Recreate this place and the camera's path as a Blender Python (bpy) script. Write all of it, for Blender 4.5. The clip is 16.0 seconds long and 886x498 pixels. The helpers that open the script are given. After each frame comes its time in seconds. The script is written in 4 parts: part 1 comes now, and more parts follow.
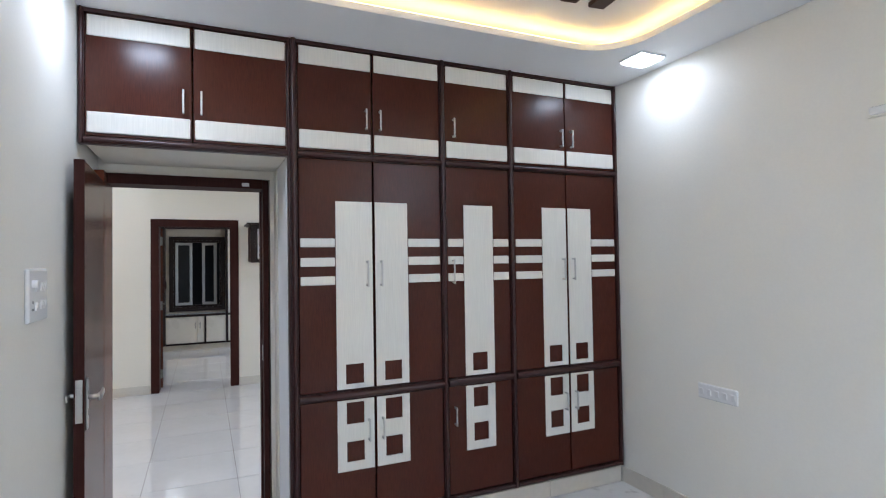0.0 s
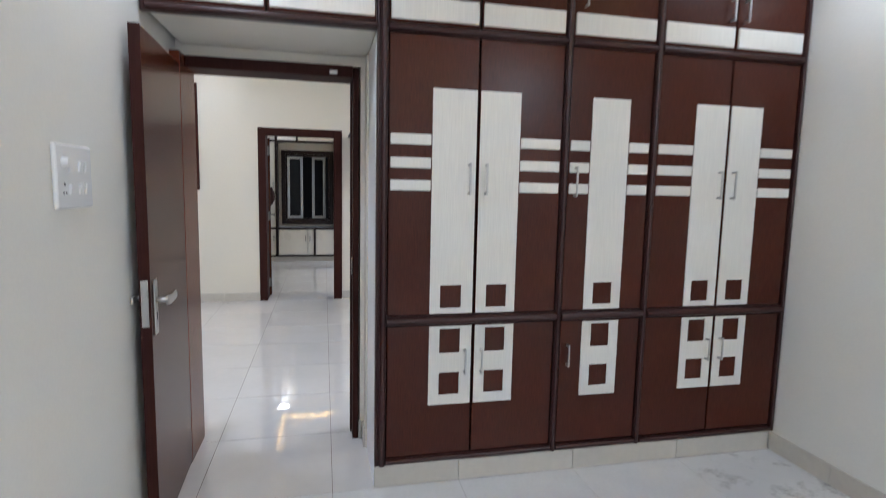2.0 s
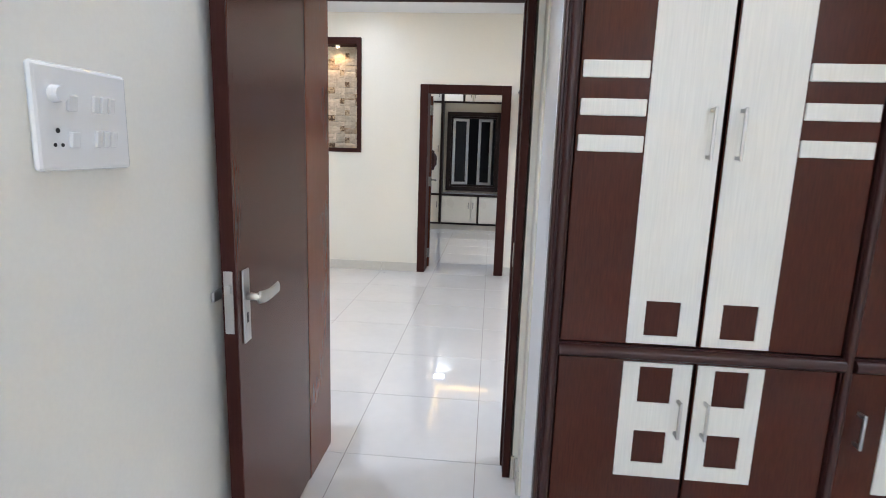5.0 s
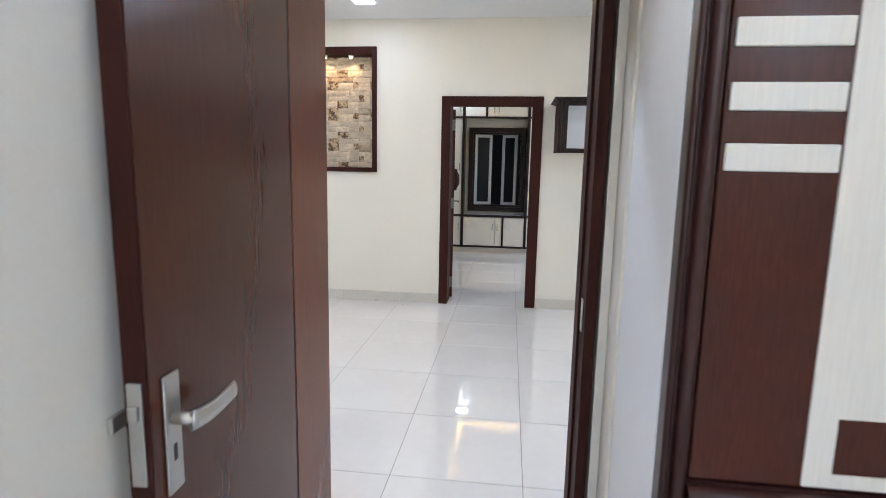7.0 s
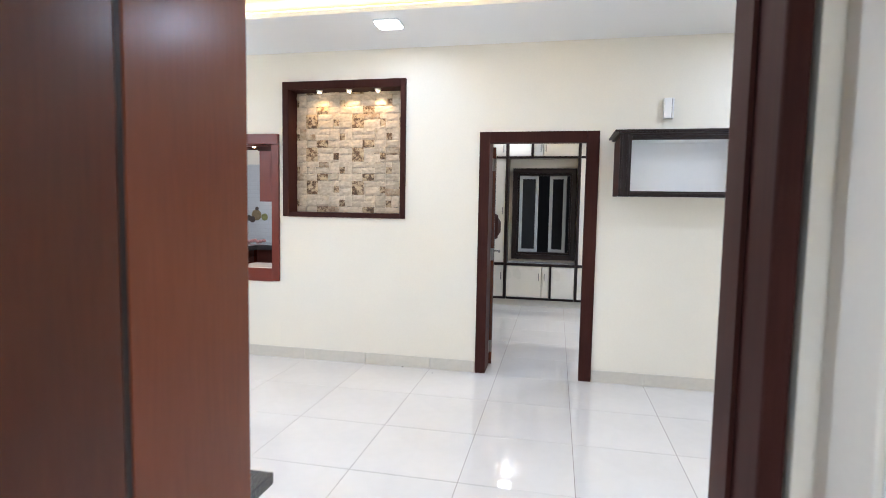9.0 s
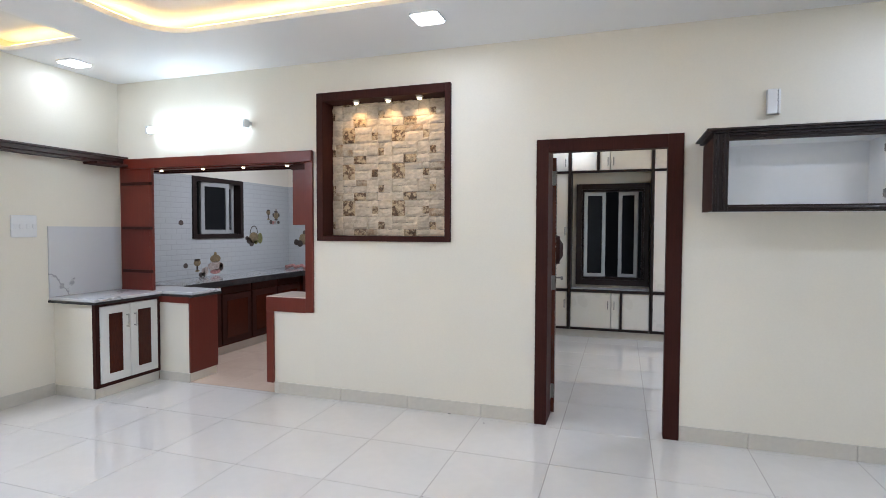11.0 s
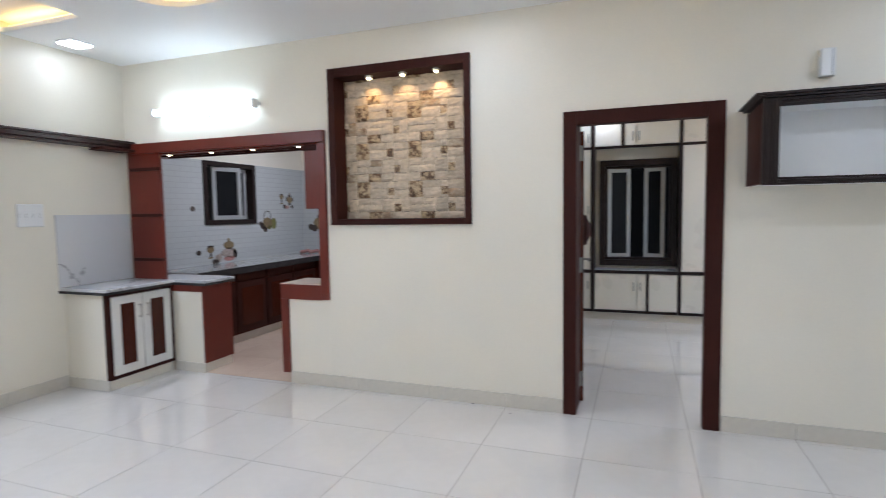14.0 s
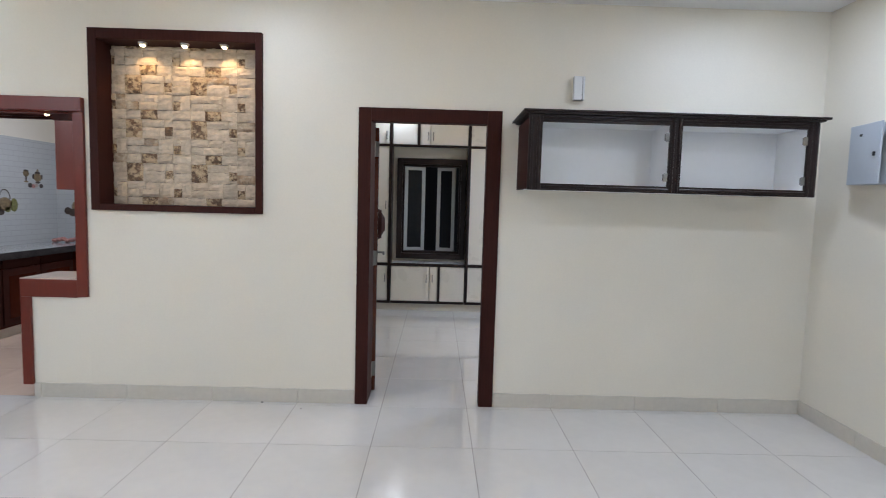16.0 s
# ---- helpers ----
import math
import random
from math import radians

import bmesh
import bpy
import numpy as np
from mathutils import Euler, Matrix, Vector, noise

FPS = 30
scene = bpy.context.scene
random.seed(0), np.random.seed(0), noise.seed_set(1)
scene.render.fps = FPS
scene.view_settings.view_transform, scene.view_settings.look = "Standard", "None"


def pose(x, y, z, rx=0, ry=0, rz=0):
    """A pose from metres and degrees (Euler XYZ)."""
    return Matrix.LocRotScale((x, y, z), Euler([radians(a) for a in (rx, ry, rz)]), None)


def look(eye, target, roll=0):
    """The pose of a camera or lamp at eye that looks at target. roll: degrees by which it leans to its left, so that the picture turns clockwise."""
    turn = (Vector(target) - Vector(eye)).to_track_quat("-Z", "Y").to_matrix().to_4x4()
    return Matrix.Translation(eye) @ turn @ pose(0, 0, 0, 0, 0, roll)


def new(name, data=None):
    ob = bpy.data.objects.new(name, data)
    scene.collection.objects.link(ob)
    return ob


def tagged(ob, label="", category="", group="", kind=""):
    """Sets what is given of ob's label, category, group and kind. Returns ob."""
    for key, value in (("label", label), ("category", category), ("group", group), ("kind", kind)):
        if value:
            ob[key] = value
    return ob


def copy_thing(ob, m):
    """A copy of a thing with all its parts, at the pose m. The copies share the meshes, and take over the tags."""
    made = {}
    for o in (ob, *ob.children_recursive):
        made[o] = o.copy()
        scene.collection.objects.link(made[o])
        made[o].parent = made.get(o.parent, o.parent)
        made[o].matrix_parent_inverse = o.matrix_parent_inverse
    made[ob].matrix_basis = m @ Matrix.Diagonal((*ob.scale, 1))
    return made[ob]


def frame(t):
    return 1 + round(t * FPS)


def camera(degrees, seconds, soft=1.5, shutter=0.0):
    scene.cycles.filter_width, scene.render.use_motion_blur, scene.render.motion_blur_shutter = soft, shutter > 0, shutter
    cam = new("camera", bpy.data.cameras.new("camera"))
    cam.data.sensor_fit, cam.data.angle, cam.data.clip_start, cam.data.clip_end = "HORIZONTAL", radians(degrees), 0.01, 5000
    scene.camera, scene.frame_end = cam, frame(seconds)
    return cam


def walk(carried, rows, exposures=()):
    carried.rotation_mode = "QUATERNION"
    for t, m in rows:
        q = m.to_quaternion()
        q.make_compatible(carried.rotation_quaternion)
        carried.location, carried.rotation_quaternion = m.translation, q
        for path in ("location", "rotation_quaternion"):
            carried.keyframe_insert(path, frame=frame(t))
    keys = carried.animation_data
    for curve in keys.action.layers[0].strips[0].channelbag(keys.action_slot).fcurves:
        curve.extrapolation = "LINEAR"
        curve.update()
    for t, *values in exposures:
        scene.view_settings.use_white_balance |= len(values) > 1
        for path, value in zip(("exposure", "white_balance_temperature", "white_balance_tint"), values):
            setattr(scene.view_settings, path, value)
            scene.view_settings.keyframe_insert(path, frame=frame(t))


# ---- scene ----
cam = camera(79.2, 16.0, soft=0.8, shutter=0.5)
PATH = [
    (0, (0.157, 0.257, 1.508), (0.97, 2.084, 1.556), -0.9),
    (0.5, (0.177, 0.33, 1.516), (0.905, 2.19, 1.624), -0.9),
    (1, (0.226, 0.455, 1.501), (0.846, 2.353, 1.624), -0.6),
    (1.5, (0.292, 0.592, 1.458), (0.81, 2.524, 1.472), 0.2),
    (2, (0.33, 0.753, 1.407), (0.763, 2.693, 1.181), 1.2),
    (2.5, (0.337, 0.905, 1.352), (0.716, 2.839, 1.011), 1.8),
    (3, (0.335, 1.117, 1.359), (0.686, 3.048, 0.977), 1.3),
    (3.5, (0.334, 1.255, 1.373), (0.664, 3.191, 0.993), 0.8),
    (4, (0.332, 1.366, 1.379), (0.507, 3.323, 1.008), 0.3),
    (4.5, (0.361, 1.447, 1.383), (0.351, 3.415, 1.027), 1.3),
    (5, (0.375, 1.541, 1.384), (0.207, 3.501, 1.02), 1.8),
    (7.5, (0.242, 2.369, 1.396), (-0.042, 4.328, 1.116), 0.7),
    (8, (0.249, 2.584, 1.41), (-0.141, 4.527, 1.144), 0.8),
    (8.5, (0.232, 2.728, 1.427), (-0.166, 4.673, 1.186), 0.9),
    (9, (0.224, 2.94, 1.43), (-0.187, 4.891, 1.277), 1.0),
    (11.5, (0.134, 3.669, 1.432), (-0.533, 5.553, 1.358), -0.0),
    (12, (0.098, 3.727, 1.426), (-0.587, 5.603, 1.324), -0.3),
    (12.5, (0.066, 3.753, 1.43), (-0.712, 5.593, 1.328), -0.7),
    (13, (0.053, 3.765, 1.432), (-0.859, 5.542, 1.329), -1.4),
    (13.5, (0.041, 3.765, 1.432), (-0.849, 5.553, 1.315), -1.5),
    (14, (0.054, 3.779, 1.428), (-0.633, 5.652, 1.285), -0.9),
    (14.5, (0.065, 3.771, 1.426), (-0.399, 5.71, 1.271), -0.3),
    (15, (0.082, 3.779, 1.426), (-0.159, 5.758, 1.266), 0.3),
    (15.5, (0.096, 3.776, 1.431), (0.022, 5.768, 1.268), 1.0),
    (16, (0.119, 3.78, 1.431), (0.144, 5.773, 1.265), 1.6),
]
walk(cam, [(t, look(eye, target, roll)) for t, eye, target, roll in PATH],
     [(0, 0.08, 6430, 10), (1.5, 0.02, 6430, 10), (2.2, 0.22, 6750, 10), (3, 0.47, 6900, 10), (5, 0.49, 6630, 10), (7.5, 0.45, 6600, 10),
      (9, 0.80, 6600, 10), (11.5, 0.25, 6550, 10), (13, 0.22, 6500, 10), (14.5, 0.18, 6550, 10), (16, 0.14, 6600, 10)])

# ---- light and exposure ----
world = bpy.data.worlds.new("night")
scene.world = world
world.use_nodes = True
world.node_tree.nodes["Background"].inputs[0].default_value = (0.008, 0.009, 0.011, 1)
world.node_tree.nodes["Background"].inputs[1].default_value = 0.25

COOL = (0.63, 0.755, 1.0)
WARM = (1.0, 0.66, 0.24)
BED_LAMPS = [(2.54, 2.655), (-0.12, 2.66), (2.56, -0.9), (-0.12, -0.9)]
HALL_LAMPS = [(-4.16, 6.87), (-1.05, 6.88), (2.05, 6.62), (-4.16, 4.45), (-1.05, 4.45), (2.05, 4.45)]
ROOM_LAMPS = [(-0.41, 10.70), (1.95, 9.3)]
KITCHEN_LAMPS = [(-3.3, 9.1)]
BED_Z, HALL_Z, ROOM_Z, KITCHEN_Z = 2.70, 2.80, 2.70, 2.80
BED_W, HALL_W, ROOM_W, KITCHEN_W = 15.0, 15.5, 18.0, 25.0


def panel_lamp(x, y, z, watts, color=COOL, size=0.17):
    lamp = bpy.data.lights.new("downlight_lamp", "AREA")
    lamp.shape, lamp.size, lamp.energy, lamp.color = "SQUARE", size, watts, color
    new("downlight_lamp", lamp).matrix_world = pose(x, y, z)


for x, y in BED_LAMPS:
    panel_lamp(x, y, BED_Z - 0.022, BED_W * ((0.37 if x < 0 else 0.19) if y > 0 else 2.5 if x < 0 else 1.75))
for x, y in HALL_LAMPS:
    panel_lamp(x, y, HALL_Z - 0.022, HALL_W * (0.07 if x < -4 and y > 6 else 0.75 if x > 1 and y > 6 else 0.23 if y > 6 else 2.55 if x < -4 else 1.35))
for x, y in ROOM_LAMPS:
    panel_lamp(x, y, ROOM_Z - 0.022, ROOM_W * (0.16 if y > 10 else 2.1))
for x, y in KITCHEN_LAMPS:
    panel_lamp(x, y, KITCHEN_Z - 0.022, KITCHEN_W, (0.75, 0.81, 1.0))

NICHE_X = (-1.915, -1.63, -1.36)
for x in NICHE_X:
    lamp = bpy.data.lights.new("niche_spot_lamp", "SPOT")
    lamp.energy, lamp.color, lamp.spot_size, lamp.spot_blend, lamp.shadow_soft_size = 3.3, (1.0, 0.66, 0.32), radians(120), 0.6, 0.02
    new("niche_spot_lamp", lamp).matrix_world = look((x, 7.545, 2.44), (x, 7.60, 2.1))


# ---- materials ----


def material(name, color, rough=0.5, metal=0.0, vary=0.06, scale=3.0, fine=60.0, stretch=(1, 1, 1), grain=0.0, bump=0.0, coat=0.0,
             per_piece=0.0, gloss=0.5):
    m = bpy.data.materials.new(name)
    m.use_nodes = True
    tree = m.node_tree
    n, link = tree.nodes, tree.links.new
    shader = n["Principled BSDF"]
    shader.inputs["Metallic"].default_value = metal
    shader.inputs["Coat Weight"].default_value = coat
    shader.inputs["Specular IOR Level"].default_value = gloss
    shader.inputs["Coat Roughness"].default_value = 0.12
    where = n.new("ShaderNodeTexCoord")
    place = n.new("ShaderNodeMapping")
    place.inputs["Scale"].default_value = stretch
    link(where.outputs["Object"], place.inputs["Vector"])
    broad, small = n.new("ShaderNodeTexNoise"), n.new("ShaderNodeTexNoise")
    broad.inputs["Scale"].default_value, broad.inputs["Detail"].default_value = scale, 4
    small.inputs["Scale"].default_value, small.inputs["Detail"].default_value = fine, 3
    link(where.outputs["Object"], broad.inputs["Vector"])
    link(place.outputs["Vector"], small.inputs["Vector"])

    def scaled(value, low, high):
        r = n.new("ShaderNodeMapRange")
        r.clamp = False
        r.inputs["From Min"].default_value, r.inputs["From Max"].default_value = 0.25, 0.75
        r.inputs["To Min"].default_value, r.inputs["To Max"].default_value = low, high
        link(value, r.inputs["Value"])
        return r.outputs["Result"]

    def times(a, b):
        t = n.new("ShaderNodeMath")
        t.operation = "MULTIPLY"
        link(a, t.inputs[0])
        link(b, t.inputs[1])
        return t.outputs[0]

    value = times(scaled(broad.outputs["Fac"], 1 - vary, 1 + vary), scaled(small.outputs["Fac"], 1 - grain, 1 + grain))
    if per_piece:
        info = n.new("ShaderNodeObjectInfo")
        r = n.new("ShaderNodeMapRange")
        r.inputs["To Min"].default_value, r.inputs["To Max"].default_value = 1 - per_piece, 1 + per_piece
        link(info.outputs["Random"], r.inputs["Value"])
        value = times(value, r.outputs["Result"])
    tone = n.new("ShaderNodeHueSaturation")
    tone.inputs["Color"].default_value = (*color, 1)
    link(value, tone.inputs["Value"])
    link(tone.outputs["Color"], shader.inputs["Base Color"])
    link(scaled(broad.outputs["Fac"], rough * 0.94, min(1.0, rough * 1.06)), shader.inputs["Roughness"])
    if bump:
        b = n.new("ShaderNodeBump")
        b.inputs["Strength"].default_value, b.inputs["Distance"].default_value = bump, 0.002
        link(small.outputs["Fac"], b.inputs["Height"])
        link(b.outputs["Normal"], shader.inputs["Normal"])
    return m


def glow(name, color, strength):
    m = bpy.data.materials.new(name)
    m.use_nodes = True
    shader = m.node_tree.nodes["Principled BSDF"]
    shader.inputs["Base Color"].default_value = (*color, 1)
    shader.inputs["Emission Color"].default_value = (*color, 1)
    shader.inputs["Emission Strength"].default_value = strength
    return m


PAINT_BED = material("off_white_paint", (0.812, 0.788, 0.725), 0.55, vary=0.025, scale=1.2, fine=90, grain=0.015, bump=0.12)
PAINT_HALL = material("cream_paint", (0.785, 0.735, 0.635), 0.5, vary=0.03, scale=1.2, fine=90, grain=0.015, bump=0.12)
PAINT_CEIL = material("ceiling_paint", (0.885, 0.885, 0.88), 0.6, vary=0.02, scale=1.0, fine=80, grain=0.01, bump=0.08)
PAINT_RECESS = material("white_recess_paint", (0.82, 0.82, 0.80), 0.6, vary=0.02, scale=1.5, fine=80, grain=0.01)
WOOD = material("dark_wood_laminate", (0.061, 0.0130, 0.0066), 0.25, vary=0.14, scale=2.5, fine=34, stretch=(6, 6, 0.5), grain=0.26, bump=0.05, gloss=0.26)
WOOD_FRAME = material("dark_wood_polish", (0.041, 0.0110, 0.0080), 0.58, vary=0.14, scale=5, fine=20, stretch=(6, 6, 0.3), grain=0.18, gloss=0.13)
WOOD_LINE = material("dark_wood_moulding", (0.037, 0.0105, 0.0086), 0.30, vary=0.04, scale=3, fine=20, stretch=(1, 1, 1), grain=0.02, gloss=0.4)
WOOD_DOOR = material("door_veneer", (0.084, 0.0188, 0.0076), 0.24, vary=0.10, scale=2.2, fine=26, stretch=(6, 6, 0.4), grain=0.10, gloss=0.30)
# Left jamb of the bedroom door: the light falling on it is in the colour.
WOOD_JAMB_LIT = material("lit_jamb_polish", (0.160, 0.0395, 0.0160), 0.22, vary=0.09, scale=2.5, fine=26, stretch=(6, 6, 0.4), grain=0.08, gloss=0.30)
WOOD_RED = material("red_wood_polish", (0.138, 0.0185, 0.0095), 0.34, vary=0.08, scale=3, fine=20, stretch=(6, 6, 0.3), grain=0.10, gloss=0.4)
WHITE_LAM = material("white_grain_laminate", (0.72, 0.695, 0.635), 0.34, vary=0.03, scale=3, fine=26, stretch=(10, 10, 0.35), grain=0.06, bump=0.08)
WHITE_INNER = material("white_inner_laminate", (0.88, 0.88, 0.88), 0.36, vary=0.02, scale=2, fine=30, grain=0.01)
WHITE_GLOSS = material("white_gloss_laminate", (0.78, 0.77, 0.73), 0.22, vary=0.03, scale=2, fine=30, grain=0.015)
TILE = material("vitrified_floor_tile", (0.675, 0.645, 0.615), 0.018, vary=0.035, scale=2.3, fine=14, grain=0.02, per_piece=0.018, gloss=0.8)
TILE_PINK = material("pinkish_kitchen_tile", (0.70, 0.54, 0.43), 0.12, vary=0.05, scale=3, fine=16, grain=0.03, per_piece=0.02)
GROUT = material("grey_grout", (0.24, 0.215, 0.185), 0.8, vary=0.1, scale=6, fine=80, grain=0.1)
SKIRT = material("skirting_tile", (0.60, 0.555, 0.485), 0.30, vary=0.05, scale=4, fine=30, grain=0.03, per_piece=0.03)
STEEL = material("brushed_steel", (0.54, 0.525, 0.50), 0.42, metal=1.0, vary=0.05, scale=6, fine=120, stretch=(1, 1, 12), grain=0.08)
DARK_STEEL = material("dull_dark_steel", (0.22, 0.21, 0.20), 0.45, metal=1.0, vary=0.1, scale=8, fine=90, grain=0.1)
PLASTIC = material("white_plastic", (0.80, 0.80, 0.80), 0.22, vary=0.01, scale=4, fine=50, grain=0.005)
BATTEN = material("near_black_stained_wood", (0.020, 0.0115, 0.0100), 0.34, vary=0.1, scale=4, fine=20, stretch=(6, 6, 0.3), grain=0.14, gloss=0.22)
BLACK = material("black_recess", (0.012, 0.012, 0.013), 0.5, vary=0.05, scale=5, fine=50)
GRANITE = material("dark_granite", (0.045, 0.042, 0.042), 0.15, vary=0.2, scale=9, fine=160, grain=0.35)
GREY_STONE = material("polished_grey_stone", (0.36, 0.36, 0.36), 0.14, vary=0.15, scale=8, fine=120, grain=0.25)
GREY_METAL = material("grey_enamel_metal", (0.46, 0.50, 0.55), 0.4, vary=0.04, scale=4, fine=70, grain=0.02)
WIN_METAL = material("white_window_metal", (0.36, 0.37, 0.37), 0.35, vary=0.04, scale=5, fine=60, grain=0.03)
STONE_A = material("cream_ledge_stone", (0.56, 0.455, 0.34), 0.62, vary=0.16, scale=14, fine=34, stretch=(1, 1, 1.6), grain=0.16, bump=0.7, per_piece=0.13)
STONE_B = material("brown_ledge_stone", (0.13, 0.070, 0.034), 0.7, vary=0.5, scale=42, fine=110, grain=0.6, bump=1.0, per_piece=0.15)
STONE_C = material("tan_ledge_stone", (0.31, 0.205, 0.125), 0.7, vary=0.3, scale=22, fine=90, grain=0.3, bump=0.8, per_piece=0.12)


def two_tone(m, dark, scale=30.0, low=0.46, high=0.58):
    """Patches of a second colour with ragged edges."""
    n, link = m.node_tree.nodes, m.node_tree.links.new
    shader = n["Principled BSDF"]
    base = shader.inputs["Base Color"].links[0].from_socket
    where, patch, ramp, mix = n.new("ShaderNodeTexCoord"), n.new("ShaderNodeTexNoise"), n.new("ShaderNodeValToRGB"), n.new("ShaderNodeMix")
    patch.inputs["Scale"].default_value, patch.inputs["Detail"].default_value, patch.inputs["Roughness"].default_value = scale, 6, 0.7
    link(where.outputs["Object"], patch.inputs["Vector"])
    ramp.color_ramp.elements[0].position, ramp.color_ramp.elements[1].position = low, high
    link(patch.outputs["Fac"], ramp.inputs["Fac"])
    mix.data_type = "RGBA"
    link(ramp.outputs["Color"], mix.inputs["Factor"])
    link(base, mix.inputs[6])
    mix.inputs[7].default_value = (*dark, 1)
    link(mix.outputs[2], shader.inputs["Base Color"])


DUSTY = material("dusty_floor_tile", (0.73, 0.725, 0.715), 0.20, vary=0.05, scale=5, fine=60, grain=0.03, per_piece=0.015, gloss=0.6)
STORE_LAM = material("cream_cupboard_laminate", (0.70, 0.655, 0.575), 0.28, vary=0.03, scale=2, fine=30, grain=0.015)
SMUDGED = material("smudged_floor_tile", (0.72, 0.715, 0.705), 0.2, vary=0.035, scale=2.3, fine=14, grain=0.02, gloss=0.7)
two_tone(SMUDGED, (0.36, 0.35, 0.34), 5.0, 0.53, 0.70)
two_tone(STONE_B, (0.50, 0.37, 0.23), 26.0, 0.44, 0.54)
two_tone(STONE_C, (0.52, 0.43, 0.32), 12.0, 0.40, 0.60)
DECO_GOLD = material("printed_brass", (0.22, 0.16, 0.085), 0.35, vary=0.4, scale=40, fine=120, grain=0.3)
DECO_PALE = material("printed_pale_china", (0.40, 0.33, 0.29), 0.4, vary=0.3, scale=40, fine=120, grain=0.3)
DECO_GREEN = material("printed_pear", (0.20, 0.20, 0.07), 0.4, vary=0.3, scale=40, fine=120, grain=0.2)
DECO_DARK = material("printed_dark_brown", (0.07, 0.05, 0.04), 0.4, vary=0.3, scale=40, fine=120, grain=0.2)
DECO_RED = material("printed_red_flower", (0.42, 0.20, 0.18), 0.4, vary=0.3, scale=40, fine=120, grain=0.3)
LED_COOL = glow("downlight_glow", (0.80, 0.90, 1.0), 12.0)
LED_TUBE = glow("tube_glow", (0.70, 0.86, 1.0), 12.0)
LED_WARM = glow("cove_strip_glow", WARM, 15.0)
LED_SPOT = glow("warm_spot_glow", (1.0, 0.80, 0.50), 8.0)


def marble():
    m = material("white_marble", (0.70, 0.70, 0.71), 0.16, vary=0.04, scale=4, fine=30, grain=0.03)
    n, link = m.node_tree.nodes, m.node_tree.links.new
    where, warp, vein = n.new("ShaderNodeTexCoord"), n.new("ShaderNodeTexNoise"), n.new("ShaderNodeTexWave")
    warp.inputs["Scale"].default_value, warp.inputs["Detail"].default_value = 3.0, 6
    link(where.outputs["Object"], warp.inputs["Vector"])
    mix = n.new("ShaderNodeVectorMath")
    mix.operation = "MULTIPLY_ADD"
    mix.inputs[1].default_value = (0.9, 0.9, 0.9)
    link(warp.outputs["Color"], mix.inputs[0])
    link(where.outputs["Object"], mix.inputs[2])
    vein.bands_direction = "DIAGONAL"
    vein.inputs["Scale"].default_value, vein.inputs["Distortion"].default_value = 0.55, 2.0
    link(mix.outputs[0], vein.inputs["Vector"])
    ramp = n.new("ShaderNodeValToRGB")
    ramp.color_ramp.elements[0].position, ramp.color_ramp.elements[0].color = 0.0, (0.36, 0.36, 0.38, 1)
    ramp.color_ramp.elements[1].position, ramp.color_ramp.elements[1].color = 0.006, (0.62, 0.62, 0.64, 1)
    link(vein.outputs["Color"], ramp.inputs["Fac"])
    link(ramp.outputs["Color"], n["Principled BSDF"].inputs["Base Color"])
    return m


def wall_tiles():
    m = material("white_brick_wall_tile", (0.70, 0.71, 0.72), 0.2, vary=0.03, scale=5, fine=40, grain=0.02)
    n, link = m.node_tree.nodes, m.node_tree.links.new
    where, split, join = n.new("ShaderNodeTexCoord"), n.new("ShaderNodeSeparateXYZ"), n.new("ShaderNodeCombineXYZ")
    add, brick, b = n.new("ShaderNodeMath"), n.new("ShaderNodeTexBrick"), n.new("ShaderNodeBump")
    link(where.outputs["Object"], split.inputs[0])
    link(split.outputs["X"], add.inputs[0])
    link(split.outputs["Y"], add.inputs[1])
    link(add.outputs[0], join.inputs["X"])
    link(split.outputs["Z"], join.inputs["Y"])
    link(join.outputs[0], brick.inputs["Vector"])
    for key, v in (("Scale", 1.0), ("Brick Width", 0.15), ("Row Height", 0.06), ("Mortar Size", 0.004), ("Mortar Smooth", 0.3)):
        brick.inputs[key].default_value = v
    brick.inputs["Color1"].default_value, brick.inputs["Color2"].default_value = (0.505, 0.525, 0.525, 1), (0.495, 0.515, 0.515, 1)
    brick.inputs["Mortar"].default_value = (0.462, 0.480, 0.482, 1)
    link(brick.outputs["Color"], n["Principled BSDF"].inputs["Base Color"])
    b.inputs["Strength"].default_value, b.inputs["Distance"].default_value, b.invert = 0.6, 0.003, True
    link(brick.outputs["Fac"], b.inputs["Height"])
    link(b.outputs["Normal"], n["Principled BSDF"].inputs["Normal"])
    return m


MARBLE, WALL_TILE = marble(), wall_tiles()
# Opaque panes: the night's darkness behind them is put into the colour.
GLASS = material("night_dark_glass", (0.010, 0.011, 0.013), 0.04, vary=0.1, scale=3, fine=20, grain=0.05, gloss=0.14)

# ---- building helpers ----
BASE = {}


def box(bm, x0, x1, y0, y1, z0, z1, bevel=0.0):
    made = bmesh.ops.create_cube(bm, size=1.0, matrix=Matrix.Translation(((x0 + x1) / 2, (y0 + y1) / 2, (z0 + z1) / 2))
                                 @ Matrix.Diagonal((abs(x1 - x0), abs(y1 - y0), abs(z1 - z0), 1)))
    if bevel:
        edges = list({e for v in made["verts"] for e in v.link_edges})
        bmesh.ops.bevel(bm, geom=edges, offset=bevel, segments=2, profile=0.5, affect="EDGES", clamp_overlap=True)
    return bm


def one(*dims, bevel=0.0):
    return box(bmesh.new(), *dims, bevel=bevel)


